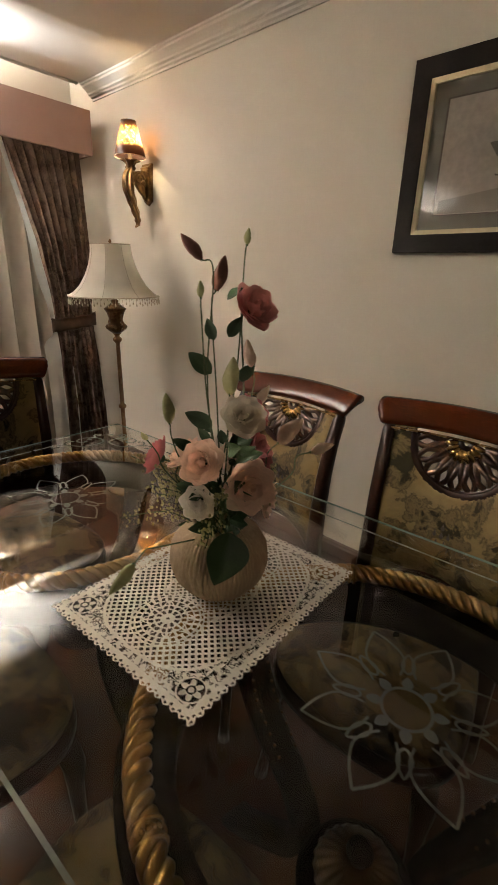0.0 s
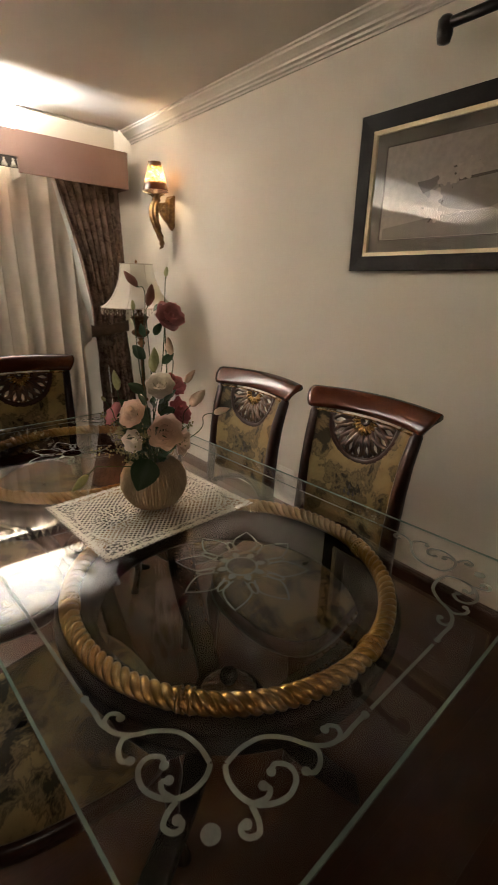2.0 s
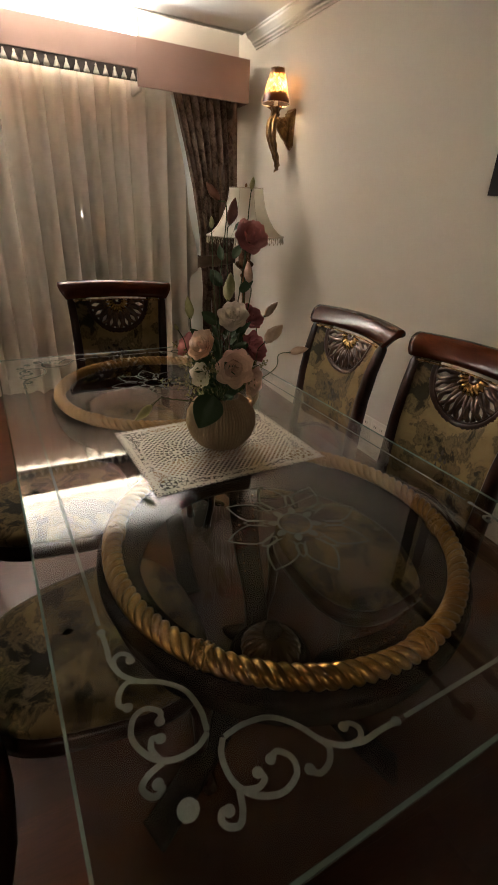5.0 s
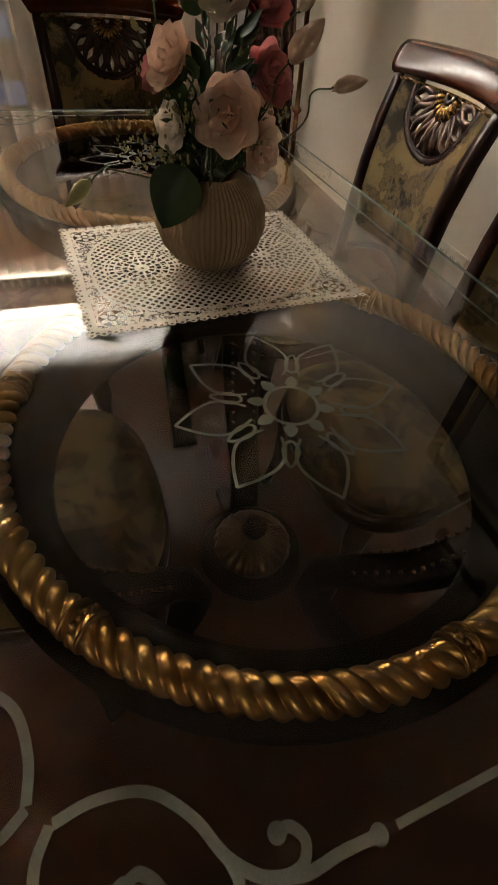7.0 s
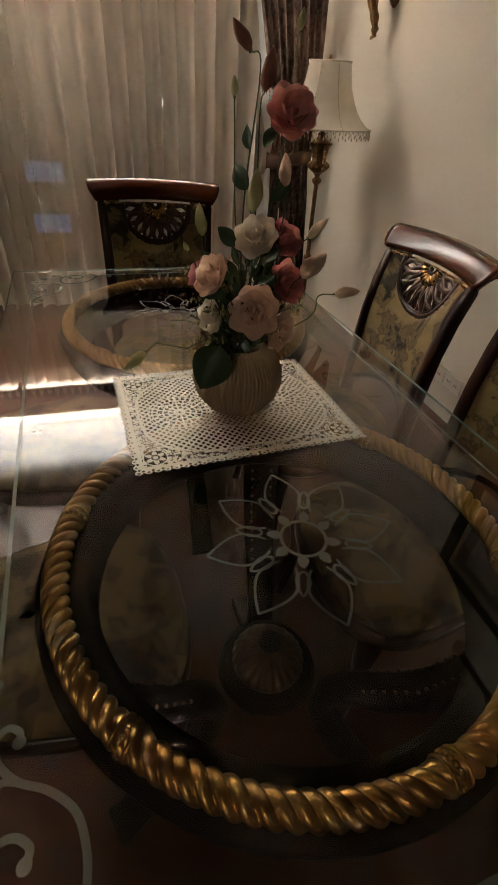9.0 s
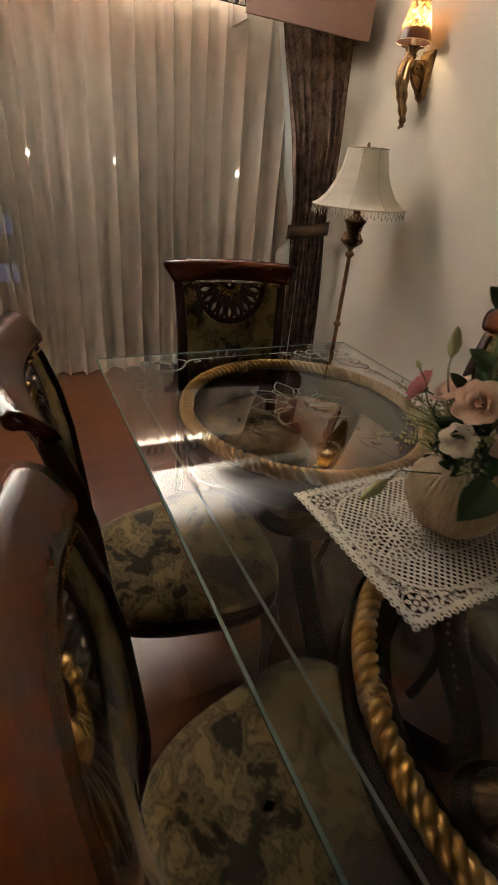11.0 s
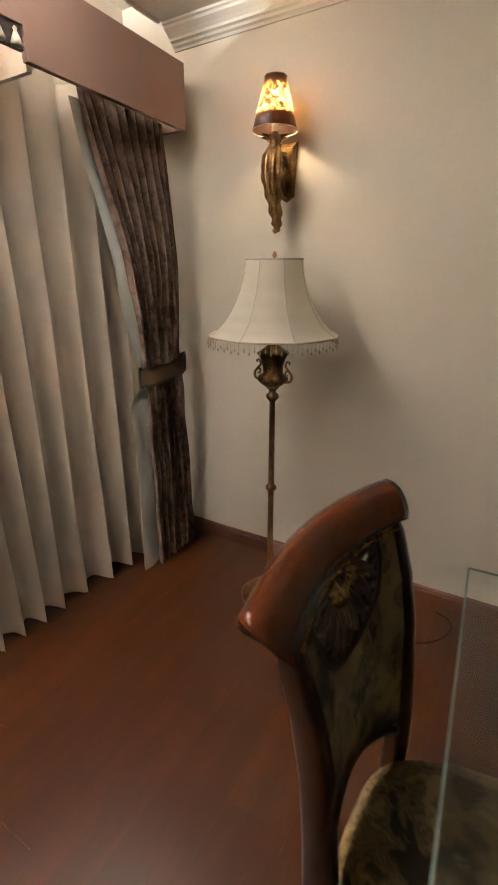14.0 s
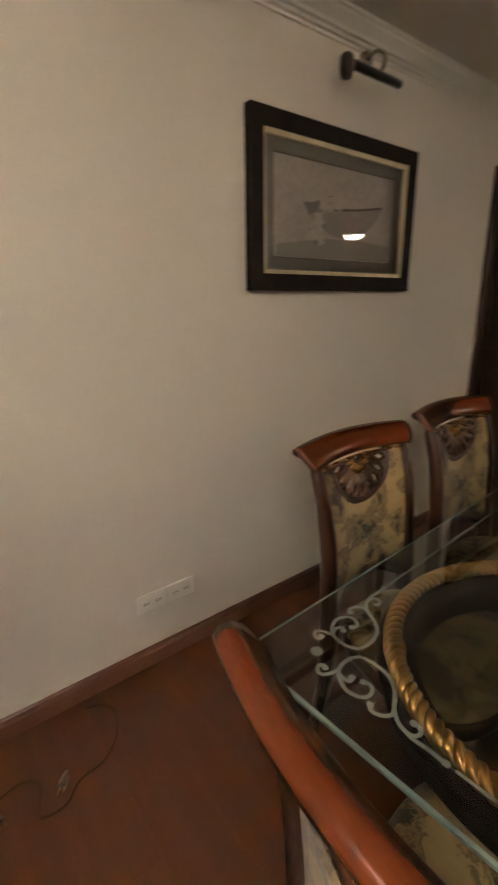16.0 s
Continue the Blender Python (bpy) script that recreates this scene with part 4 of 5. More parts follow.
def etched_flower(cx, cy):
    bm = bmesh.new()
    ribbon(bm, [Vector((cx + 0.036 * math.cos(a), cy + 0.036 * math.sin(a), 0)) for a in (2 * math.pi * k / 40 for k in range(41))], 0.005, ZE)
    for k in range(8):
        a = math.radians(-2 + 45 * k)
        rot = Matrix.Rotation(a, 4, "Z")
        for s in (1, -1):
            pts = [rot @ Vector((x, s * y, 0)) for x, y in ((0.060, 0.012), (0.080, 0.026), (0.103, 0.030), (0.130, 0.019), (0.156, 0.0))]
            ribbon(bm, [p + Vector((cx, cy, 0)) for p in spline(pts, 5)], 0.0040, ZE + 0.00004 * (k + 1))
        rot = Matrix.Rotation(a + math.radians(22.5), 4, "Z")
        pts = [rot @ Vector(p) + Vector((cx, cy, 0)) for p in ((0.066, 0, 0), (0.082, 0.010, 0), (0.108, 0, 0), (0.082, -0.010, 0))]
        ribbon(bm, spline(pts, 5, True) + [pts[0]], 0.0042, ZE + 0.00004 * (k + 10))
        vs = [bm.verts.new((*(rot @ Vector((0.048 + 0.011 * math.cos(t), 0.0065 * math.sin(t) * (1.3 - 0.5 * math.cos(t)), 0)) + Vector((cx, cy, 0))).xy, ZE)) for t in (2 * math.pi * j / 12 for j in range(12))]
        bm.faces.new(vs)
    part("etched_flower", bm, M_FROST_THIN, top, "frosted flower etched into the glass")


def pedestal(cx, cy, turn):
    """A ring apron with a gilded rope under the glass, on three curved legs that meet at a shell hub."""
    ped = part("ring_apron", lathe(bmesh.new(), [(RR - 0.050, 0.640), (RR - 0.040, 0.628), (RR + 0.010, 0.628), (RR + 0.017, 0.640), (RR + 0.015, 0.655), (RR + 0.023, 0.668), (RR + 0.023, 0.684), (RR + 0.032, 0.694), (RR + 0.032, 0.704),
               (RR + 0.026, 0.712), (RR - 0.026, 0.712), (RR - 0.034, 0.705), (RR - 0.040, 0.705), (RR - 0.043, 0.698), (RR - 0.050, 0.695), (RR - 0.050, 0.640)], 120, caps=False), M_BLACK, table, "black lacquered ring apron")
    ped.location = (cx, cy, 0)
    # a three-start twist, 36 turns round the ring
    n, m, turns = 1296, 42, 36
    loops = []
    for i in range(n):
        a = 2 * math.pi * i / n
        loop = []
        for k in range(m):
            b = 2 * math.pi * k / m
            r = 0.0200 * (0.68 + 0.32 * abs(math.sin(1.5 * b)) ** 0.7)
            b -= turns * a
            q = RR + r * math.cos(b)
            loop.append((q * math.cos(a), q * math.sin(a), 0.731 + r * math.sin(b) * 0.98))
        loops.append(loop)
    part("rope_rim", rings(bmesh.new(), loops, True), M_ROPE, ped, "antique gold twisted rope rim")
    band = None
    for k in range(6):
        m4 = Matrix.Rotation(math.radians(10.3 - TURN_T + 60 * k), 4, "Z")
        if band is None:
            tb = bmesh.new()
            for d in (-0.011, 0.011):
                tube(tb, [(RR - 0.002 + 0.0200 * math.cos(b), d, 0.7295 + 0.0195 * math.sin(b)) for b in (2 * math.pi * j / 20 for j in range(20))], 0.0026, 6, True)
            for j in range(11):
                b = math.pi * (j - 1) / 8
                bmesh.ops.create_icosphere(tb, subdivisions=1, radius=0.0042, matrix=Matrix.Translation((RR - 0.002 + 0.0195 * math.cos(b), 0, 0.7295 + 0.0190 * math.sin(b))))
            tube(tb, [(RR - 0.002, -0.0115, 0.7295), (RR - 0.002, 0.0115, 0.7295)], 0.0178, 20)
            band = part("beaded_band", tb, M_ROPE, ped, "beaded collar on the rope")
            band.matrix_basis = m4
        else:
            twin(band, ped, m4)
    leg = stud = None
    for k in range(3):
        m4 = Matrix.Rotation(math.radians(turn + 120 * k), 4, "Z")
        if leg is None:
            path = [(RR - 0.015, 0.64), (RR - 0.035, 0.56), (0.26, 0.46), (0.17, 0.385), (0.13, 0.31), (0.16, 0.22), (0.25, 0.12), (0.33, 0.045), (0.37, 0.02)]
            thick = [0.030, 0.030, 0.032, 0.036, 0.042, 0.040, 0.034, 0.028, 0.022]
            wide = [0.042, 0.040, 0.036, 0.030, 0.030, 0.032, 0.034, 0.036, 0.040]
            line = spline([(x, z, 0) for x, z in path], 5)
            loops = []
            for i, p in enumerate(line):
                d = (line[min(i + 1, len(line) - 1)] - line[max(i - 1, 0)]).normalized()
                t = i / (len(line) - 1) * (len(path) - 1)
                h, w = np.interp(t, range(len(path)), thick) / 2, np.interp(t, range(len(path)), wide)
                nx, nz = -d.y, d.x
                loops.append([(p.x + nx * s * h, v * w, max(0.001, p.y + nz * s * h)) for s, v in ((1, -0.8), (1, 0.8), (0.6, 1), (-0.6, 1), (-1, 0.8), (-1, -0.8), (-0.6, -1), (0.6, -1))])
            leg = part("leg", rings(bmesh.new(), loops), M_BLACK, ped, "black curved leg with gilt studs")
            leg.matrix_basis = m4
            here = leg
        else:
            here = twin(leg, ped, m4)
        for i in range(11):
            t = i / 10
            x, z = lerp([(0, RR - 0.040), (0.5, 0.280), (1, 0.200)], t), lerp([(0, 0.605), (0.5, 0.51), (1, 0.435)], t)
            for s in (0.022, -0.022):
                if stud is None:
                    tb = bmesh.new()
                    bmesh.ops.create_icosphere(tb, subdivisions=1, radius=0.0040)
                    stud = part("stud", tb, M_BRONZE, here)
                    stud.matrix_basis = Matrix.Translation((x - 0.004, s, z + 0.006))
                else:
                    twin(stud, here, Matrix.Translation((x - 0.004, s, z + 0.006)))
    tb = bmesh.new()
    lathe(tb, [(0.002, 0.26), (0.06, 0.27), (0.095, 0.30), (0.105, 0.33), (0.095, 0.35), (0.085, 0.357)], 48)
    part("hub_block", tb, M_BLACK, ped)
    tb = bmesh.new()
    lathe(tb, [(0.074, 0.3575, 0.5), (0.076, 0.364, 0.7), (0.066, 0.378, 1.0), (0.042, 0.390, 0.9), (0.022, 0.396, 0.3), (0.004, 0.397, 0)], 176, (0, 0, 0), 22, 0.035)
    part("shell_rosette", tb, M_SHELL, ped, "gilded fluted shell rosette")
    tb = bmesh.new()
    lathe(tb, [(0.006, 0.3975), (0.018, 0.404), (0.024, 0.418), (0.020, 0.432), (0.008, 0.440), (0.001, 0.441)], 20)
    part("knob", tb, M_BLACK, ped)
    return ped


for x, y, tn in ((0.452, -0.011, 46), (-0.496, 0.033, 115)):
    pedestal(x, y, tn)
for x, y in ((0.477, 0.001), (-0.491, 0.006)):
    etched_flower(x, y)

# ---- lace doily ----
DX, DY = -0.555, 0.7625


def lace(u, v):
    """Whether there is thread at (u, v), metres from the middle of the cloth; half sizes 0.185 and 0.24."""
    au, av = abs(u), abs(v)
    eu, ev = 0.185 - au, 0.240 - av
    e = min(eu, ev)
    along = v if eu < ev else u
    lip = 0.0052 * abs(math.sin(math.pi * along / 0.0172))
    if e < 0.0055 - lip:
        return False
    if e < 0.0145:
        d = e - (0.0055 - lip)
        s = (along / 0.0086) % 1.0
        return d < 0.0027 or d > 0.0062 or abs(s - 0.5) < 0.22
    if e < 0.0185:
        return True
    ring = math.hypot(u / 0.128, v / 0.180)
    big = (au / 0.150) ** 3 + (av / 0.205) ** 3
    mv = av - 0.118
    r = math.hypot(u, mv) / 1.45
    if r < 0.046:
        a = math.atan2(mv, u)
        if r < 0.007:
            return r > 0.0022
        if min(abs(r - k) for k in (0.0080, 0.0165, 0.0245, 0.0330, 0.0405, 0.0452)) < 0.0012:
            return True
        if r < 0.0165:
            return math.cos(10 * a) > 0.15
        if r < 0.0330:
            return abs(math.cos(8 * a) * 0.0055 + 0.0265 - r) < 0.0016 or math.cos(16 * a) > 0.62
        return math.cos(28 * a) > 0.10
    if abs(big - 1.0) < 0.045 or abs(ring - 0.62) < 0.02 and av < 0.07:
        return True
    if big < 1.0:
        p, q = (u + v) / 0.0150, (u - v) / 0.0150
        if ring < 0.45:
            return abs(p * 1.25 % 1.0 - 0.5) > 0.31 or abs(q * 1.25 % 1.0 - 0.5) > 0.31
        return abs(p % 1.0 - 0.5) > 0.33 or abs(q % 1.0 - 0.5) > 0.33
    cu, cv = au - 0.142, av - 0.196
    rc = math.hypot(cu, cv)
    if rc < 0.024:
        a = math.atan2(cv, cu)
        return rc < 0.005 or (0.008 + 0.012 * abs(math.cos(3 * a))) > rc > 0.008 or rc > 0.0212
    w = noise.noise((au * 95, av * 95, 2.0)) + 0.6 * noise.noise((au * 190, av * 190, 5.0))
    return w > 0.02 or abs(w + 0.24) < 0.09


STEP = 0.00125
nu, nv = int(0.37 / STEP), int(0.48 / STEP)
index, verts, faces = {}, [], []


def lace_vertex(i, j):
    if (i, j) not in index:
        index[(i, j)] = len(verts)
        u, v = i * STEP - 0.185, j * STEP - 0.24
        verts.append((u, v, 0.0016 + 0.0007 * noise.noise((u * 90, v * 90, 1)) + 0.0006 * noise.noise((u * 400, v * 400, 7))))
    return index[(i, j)]


for i in range(nu):
    for j in range(nv):
        if lace((i + 0.5) * STEP - 0.185, (j + 0.5) * STEP - 0.24):
            faces.append((lace_vertex(i, j), lace_vertex(i + 1, j), lace_vertex(i + 1, j + 1), lace_vertex(i, j + 1)))
doily = thing("doily", (DX, DY, GT + 0.0008), 3.8, "cream crocheted lace doily on the glass table", "doily")


def lace_part(name, label, inside):
    """The meshes of the lace whose middle lies inside, or outside, the oval mesh ground."""
    seen, own, quads = {}, [], []
    for f in faces:
        u, v = (sum(verts[k][a] for k in f) / 4 for a in (0, 1))
        if ((abs(u) / 0.150) ** 3 + (abs(v) / 0.205) ** 3 < 1.0) == inside:
            for k in f:
                if k not in seen:
                    seen[k] = len(own)
                    own.append(verts[k])
            quads.append([seen[k] for k in f])
    raw(name, own, quads, M_LACE, doily, label)


lace_part("mesh_ground", "diamond mesh ground", True)
lace_part("lace_border", "scalloped floral lace border", False)

# ---- vase ----
VX, VY, VZ = -0.547, 0.769, GT + 0.003
vase = thing("vase", (VX, VY, VZ), 0, "round ribbed beige ceramic vase on the doily", "vase")
prof = [(0.030, 0.0, 0), (0.038, 0.002, 0.3), (0.064, 0.018, 1), (0.084, 0.044, 1), (0.093, 0.074, 1), (0.090, 0.104, 1), (0.076, 0.130, 1), (0.056, 0.147, 0.7), (0.047, 0.152, 0), (0.043, 0.150, 0), (0.043, 0.12, 0), (0.002, 0.115, 0)]
dense = []
for (r0, z0, k0), (r1, z1, k1) in zip(prof, prof[1:]):
    dense += [(r0 + (r1 - r0) * t / 3, z0 + (z1 - z0) * t / 3, k0 + (k1 - k0) * t / 3) for t in range(3)]
bm = lathe(bmesh.new(), dense + [prof[-1]], 400, (0, 0, 0), 66, 0.020)
for v in bm.verts:
    a = math.atan2(v.co.y, v.co.x)
    k = 1 + 0.006 * noise.noise((v.co.x * 60, v.co.y * 60, v.co.z * 8))
    v.co.x, v.co.y = v.co.x * k, v.co.y * k
part("body", bm, M_CERAMIC, vase)


# ---- flowers ----
def petal_mesh(name, length, width, cup, material, curl=0.3):
    """A cupped petal that grows from the origin along z and bends outwards at its lip."""
    def f(u, v):
        s = 2 * u - 1
        w = width * math.sin(math.pi * (0.10 + 0.60 * v)) ** 0.7
        out = cup * math.sin(math.pi * 0.55 * v) + curl * length * max(0, v - 0.6) ** 1.5
        ruffle = 0.035 * length * math.sin(6 * s + 3) * v ** 4
        return (out - 0.45 * width * s * s * (0.35 + 0.65 * v) + 0.02 * length * math.sin(5 * s + 1) * v ** 4, w * s, length * v * (1 - 0.26 * s * s * v) + ruffle)
    bm = sheet(bmesh.new(), f, 13, 9)
    bmesh.ops.recalc_face_normals(bm, faces=bm.faces[:])
    me = bpy.data.meshes.new(name)
    bm.to_mesh(me)
    bm.free()
    me.polygons.foreach_set("use_smooth", [True] * len(me.polygons))
    me.materials.append(material)
    return me


PETALS = {}


def petals_of(material):
    if material.name not in PETALS:
        PETALS[material.name] = [petal_mesh("petal", 1.0, 0.34, 0.20, material, 0.0), petal_mesh("petal", 1.0, 0.52, 0.44, material, 0.2), petal_mesh("petal", 0.98, 0.64, 0.62, material, 0.6)]
    return PETALS[material.name]


def leaf_mesh(length, width, bend):
    def f(u, v):
        s = 2 * u - 1
        w = width * math.sin(math.pi * v ** 0.8) ** 0.8 + 0.001
        return (w * s, length * v, bend * length * v * v + 0.35 * abs(s) * w + 0.02 * length * math.sin(9 * v) * s)
    bm = sheet(bmesh.new(), f, 7, 12)
    me = bpy.data.meshes.new("leaf")
    bm.to_mesh(me)
    bm.free()
    me.polygons.foreach_set("use_smooth", [True] * len(me.polygons))
    me.materials.append(M_LEAF)
    return me


LEAVES = [leaf_mesh(1.0, 0.27, -0.2), leaf_mesh(1.0, 0.20, 0.15), leaf_mesh(1.0, 0.44, -0.35)]
MOUTH = Vector((VX, VY, VZ + 0.13))


def stem_to(flower, head, toward, k, r=0.0016):
    """A stem from the vase's mouth to a head, ending along the head's own direction."""
    foot = MOUTH + Vector((0.022 * math.cos(2.4 * k), 0.022 * math.sin(2.4 * k), 0))
    h = Vector(head)
    mid = foot.lerp(h, 0.5) + Vector((0.25 * (h - foot).x, 0.25 * (h - foot).y, 0.02))
    near = h - toward.normalized() * min(0.03, 0.3 * (h - foot).length)
    tb = bmesh.new()
    tube(tb, spline([foot - flower.location, mid - flower.location, near - flower.location, h - flower.location], 7), lambda t: r * (1.15 - 0.3 * t), 7)
    part("stem", tb, M_STEM, flower, "thin green stem")


def aim(direction, roll=0.0):
    return Vector(direction).to_track_quat("Z", "Y").to_matrix().to_4x4() @ Matrix.Rotation(roll, 4, "Z")


def rose(head, size, material, toward, label, k, rows=(4, 6, 7, 7)):
    head, toward = Vector(head), Vector(toward)
    base = head - toward.normalized() * size * 0.55
    fl = thing("lisianthus_flower", base, 0, label, "flower", "bouquet flowers")
    stem_to(fl, base, toward, k)
    turn = aim(toward)
    meshes = petals_of(material)
    for ring, count in enumerate(rows):
        me = meshes[min(ring, 2)]
        for i in range(count):
            a = 2 * math.pi * i / count + 0.7 * ring + random.uniform(-0.2, 0.2)
            s = size * (0.80 + 0.04 * ring) * random.uniform(0.93, 1.07)
            tilt = math.radians((-6, 4, 14, 27)[ring] + random.uniform(-5, 5))
            p = new("petal", me)
            p.parent = fl
            p.matrix_basis = turn @ Matrix.Rotation(a, 4, "Z") @ Matrix.Translation((size * (0.02 + 0.03 * ring), 0, 0)) @ Matrix.Rotation(tilt, 4, "Y") @ Matrix.Diagonal((s * 0.95, s * 0.95, s, 1))
    tb = bmesh.new()
    lathe(tb, [(0.10 * size, -0.14 * size), (0.20 * size, -0.05 * size), (0.24 * size, 0.05 * size), (0.10 * size, 0.10 * size)], 12)
    bmesh.ops.transform(tb, matrix=turn, verts=tb.verts)
    part("calyx", tb, M_LEAF, fl)
    return fl


def bud(head, length, radius, material, toward, label, k):
    head, toward = Vector(head), Vector(toward)
    base = head - toward.normalized() * length / 2
    fl = thing("flower_bud", base, 0, label, "flower bud", "bouquet buds")
    stem_to(fl, base, toward, k, 0.0013)
    turn = aim(toward)
    tb = bmesh.new()

    def f(u, v):
        a = 2 * math.pi * u
        r = radius * lerp([(0, 0.25), (0.15, 0.75), (0.4, 1.0), (0.7, 0.72), (0.9, 0.36), (1, 0.06)], v) * (1 + 0.13 * math.cos(3 * a + 5 * v))
        return (r * math.cos(a), r * math.sin(a), length * v)

    sheet(tb, f, 24, 14, True)
    bmesh.ops.transform(tb, matrix=turn, verts=tb.verts)
    part("closed_petals", tb, material, fl)
    for i in range(3):
        p = new("sepal", LEAVES[1])
        p.parent = fl
        s = length * 0.5
        p.matrix_basis = turn @ Matrix.Rotation(2.1 * i + k, 4, "Z") @ Matrix.Translation((0, radius * 0.30, -0.003)) @ Matrix.Rotation(math.radians(78), 4, "X") @ Matrix.Diagonal((s * 0.45, s, s, 1))
    return fl


random.seed(11)
C = Vector((VX, VY, 0.95))
ROSES = [
    ((-0.523, 0.825, 1.308), 0.039, M_DUSTY, (0.75, -0.1, 0.55), "open wine-red lisianthus on a tall stem"),
    ((-0.495, 0.770, 1.138), 0.037, M_CREAM, (0.6, -0.5, 0.7), "cream lisianthus with frilled open petals in the bouquet"),
    ((-0.520, 0.698, 1.065), 0.038, M_PINK, (0.35, -0.85, 0.45), "full pink lisianthus in the bouquet"),
    ((-0.475, 0.770, 1.012), 0.045, M_PINK, (0.85, -0.45, 0.15), "large full pink lisianthus in the bouquet"),
    ((-0.532, 0.703, 0.984), 0.031, M_CREAM, (0.45, -0.85, 0.1), "small white lisianthus in the bouquet"),
    ((-0.520, 0.850, 1.050), 0.037, M_WINE, (0.7, 0.3, 0.4), "wine-red lisianthus in the bouquet"),
    ((-0.530, 0.838, 1.125), 0.034, M_WINE, (0.6, 0.2, 0.6), "wine-red lisianthus in the bouquet"),
    ((-0.478, 0.832, 0.970), 0.034, M_PINK, (0.75, 0.45, 0.0), "pink lisianthus low over the vase rim"),
    ((-0.675, 0.715, 1.029), 0.035, M_WINE, (-0.7, -0.5, 0.35), "pink and wine-red lisianthus in the bouquet"),
    ((-0.610, 0.730, 1.050), 0.037, M_PINK, (-0.4, -0.4, 0.6), "full pink lisianthus in the bouquet"),
    ((-0.595, 0.850, 1.015), 0.036, M_PINK, (-0.5, 0.6, 0.3), "pink lisianthus in the bouquet"),
]
for k, (h, s, m, d, lab) in enumerate(ROSES):
    rose(h, s, m, d, lab, k)
BUDS = [
    ((-0.620, 0.765, 1.395), 0.050, 0.0105, M_REDBUD, (-0.5, -0.5, 0.8), "closed wine-red bud in the bouquet"),
    ((-0.591, 0.804, 1.356), 0.058, 0.0125, M_REDBUD, (0.25, 0.1, 0.95), "half-open wine-red bud in the bouquet"),
    ((-0.565, 0.840, 1.415), 0.026, 0.006, M_BUD, (0.05, 0.1, 1), "tiny closed bud in the bouquet"),
    ((-0.574, 0.745, 1.331), 0.026, 0.006, M_BUD, (0.0, -0.05, 1), "tiny closed bud in the bouquet"),
    ((-0.543, 0.830, 1.227), 0.048, 0.011, M_PALEBUD, (-0.2, -0.05, 0.95), "pale pink closed bud in the bouquet"),
    ((-0.530, 0.775, 1.196), 0.064, 0.014, M_BUD, (0.05, 0.05, 1), "pale green closed bud in the bouquet"),
    ((-0.606, 0.700, 1.137), 0.054, 0.011, M_BUD, (-0.05, -0.1, 1), "pale green closed bud in the bouquet"),
    ((-0.476, 0.875, 1.092), 0.062, 0.016, M_PALEBUD, (0.45, 0.4, 0.7), "pale cream half-open bud in the bouquet"),
    ((-0.590, 0.925, 1.128), 0.050, 0.010, M_PALEBUD, (0.1, 0.65, 0.7), "pale cream closed bud in the bouquet"),
    ((-0.440, 0.930, 1.055), 0.046, 0.010, M_PALEBUD, (0.55, 0.75, 0.3), "pale pink closed bud in the bouquet"),
    ((-0.550, 0.560, 0.893), 0.058, 0.011, M_BUD, (-0.05, -0.75, -0.6), "drooping green and red bud in the bouquet"),
    ((-0.650, 0.680, 1.080), 0.018, 0.005, M_BUD, (-0.4, -0.4, 0.8), "tiny closed bud in the bouquet"),
]
for k, (h, n, r, m, d, lab) in enumerate(BUDS):
    bud(h, n, r, m, d, lab, k + 13)

foliage = thing("foliage_sprays", MOUTH, 0, "dark green leaves and pale filler sprays in the vase", "foliage")
SPRAYS = [((-0.462, 0.712, 0.954), 0.085, (0.3, -0.45, -0.62), 2), ((-0.585, 0.780, 1.190), 0.056, (-0.55, -0.35, 0.55), 0), ((-0.572, 0.775, 1.250), 0.038, (-0.3, -0.2, 0.8), 0), ((-0.560, 0.795, 1.255), 0.040, (0.35, 0.3, 0.75), 0), ((-0.570, 0.800, 1.315), 0.034, (0.6, 0.2, 0.55), 0),
          ((-0.552, 0.812, 1.180), 0.042, (0.4, 0.5, 0.6), 0), ((-0.560, 0.760, 1.105), 0.052, (-0.5, -0.6, 0.4), 0), ((-0.580, 0.740, 1.055), 0.055, (-0.3, -0.7, 0.5), 1)]
for i in range(64):
    a = random.uniform(0, 2 * math.pi)
    d = Vector((math.cos(a), math.sin(a), random.uniform(-0.25, 1.1)))
    at = MOUTH + Vector((d.x * 0.028, d.y * 0.028, random.uniform(0.005, 0.11)))
    SPRAYS.append((at, random.uniform(0.030, 0.055), d, random.choice((0, 1, 1))))
for i in range(44):
    a = random.uniform(0, 2 * math.pi)
    r = random.uniform(0.012, 0.05)
    at = MOUTH + Vector((r * math.cos(a) + 0.012, r * math.sin(a), random.uniform(0.05, 0.19)))
    SPRAYS.append((at, random.uniform(0.030, 0.048), Vector((math.cos(a), math.sin(a), random.uniform(0.3, 1.3))), random.choice((0, 0, 1))))
for at, s, d, kind in SPRAYS:
    p = new("leaf", LEAVES[kind])
    p.parent = foliage
    along = Vector(d).normalized()
    face = Vector((0.6, -0.55, 0.45)) + 0.35 * Vector((math.sin(90 * at[0]), math.cos(70 * at[1]), 0))
    face = (face - along * face.dot(along)).normalized()
    q = Matrix((along.cross(face), along, face)).transposed().to_4x4()
    p.matrix_basis = Matrix.Translation(Vector(at) - MOUTH) @ q @ Matrix.Diagonal((s, s, s, 1))
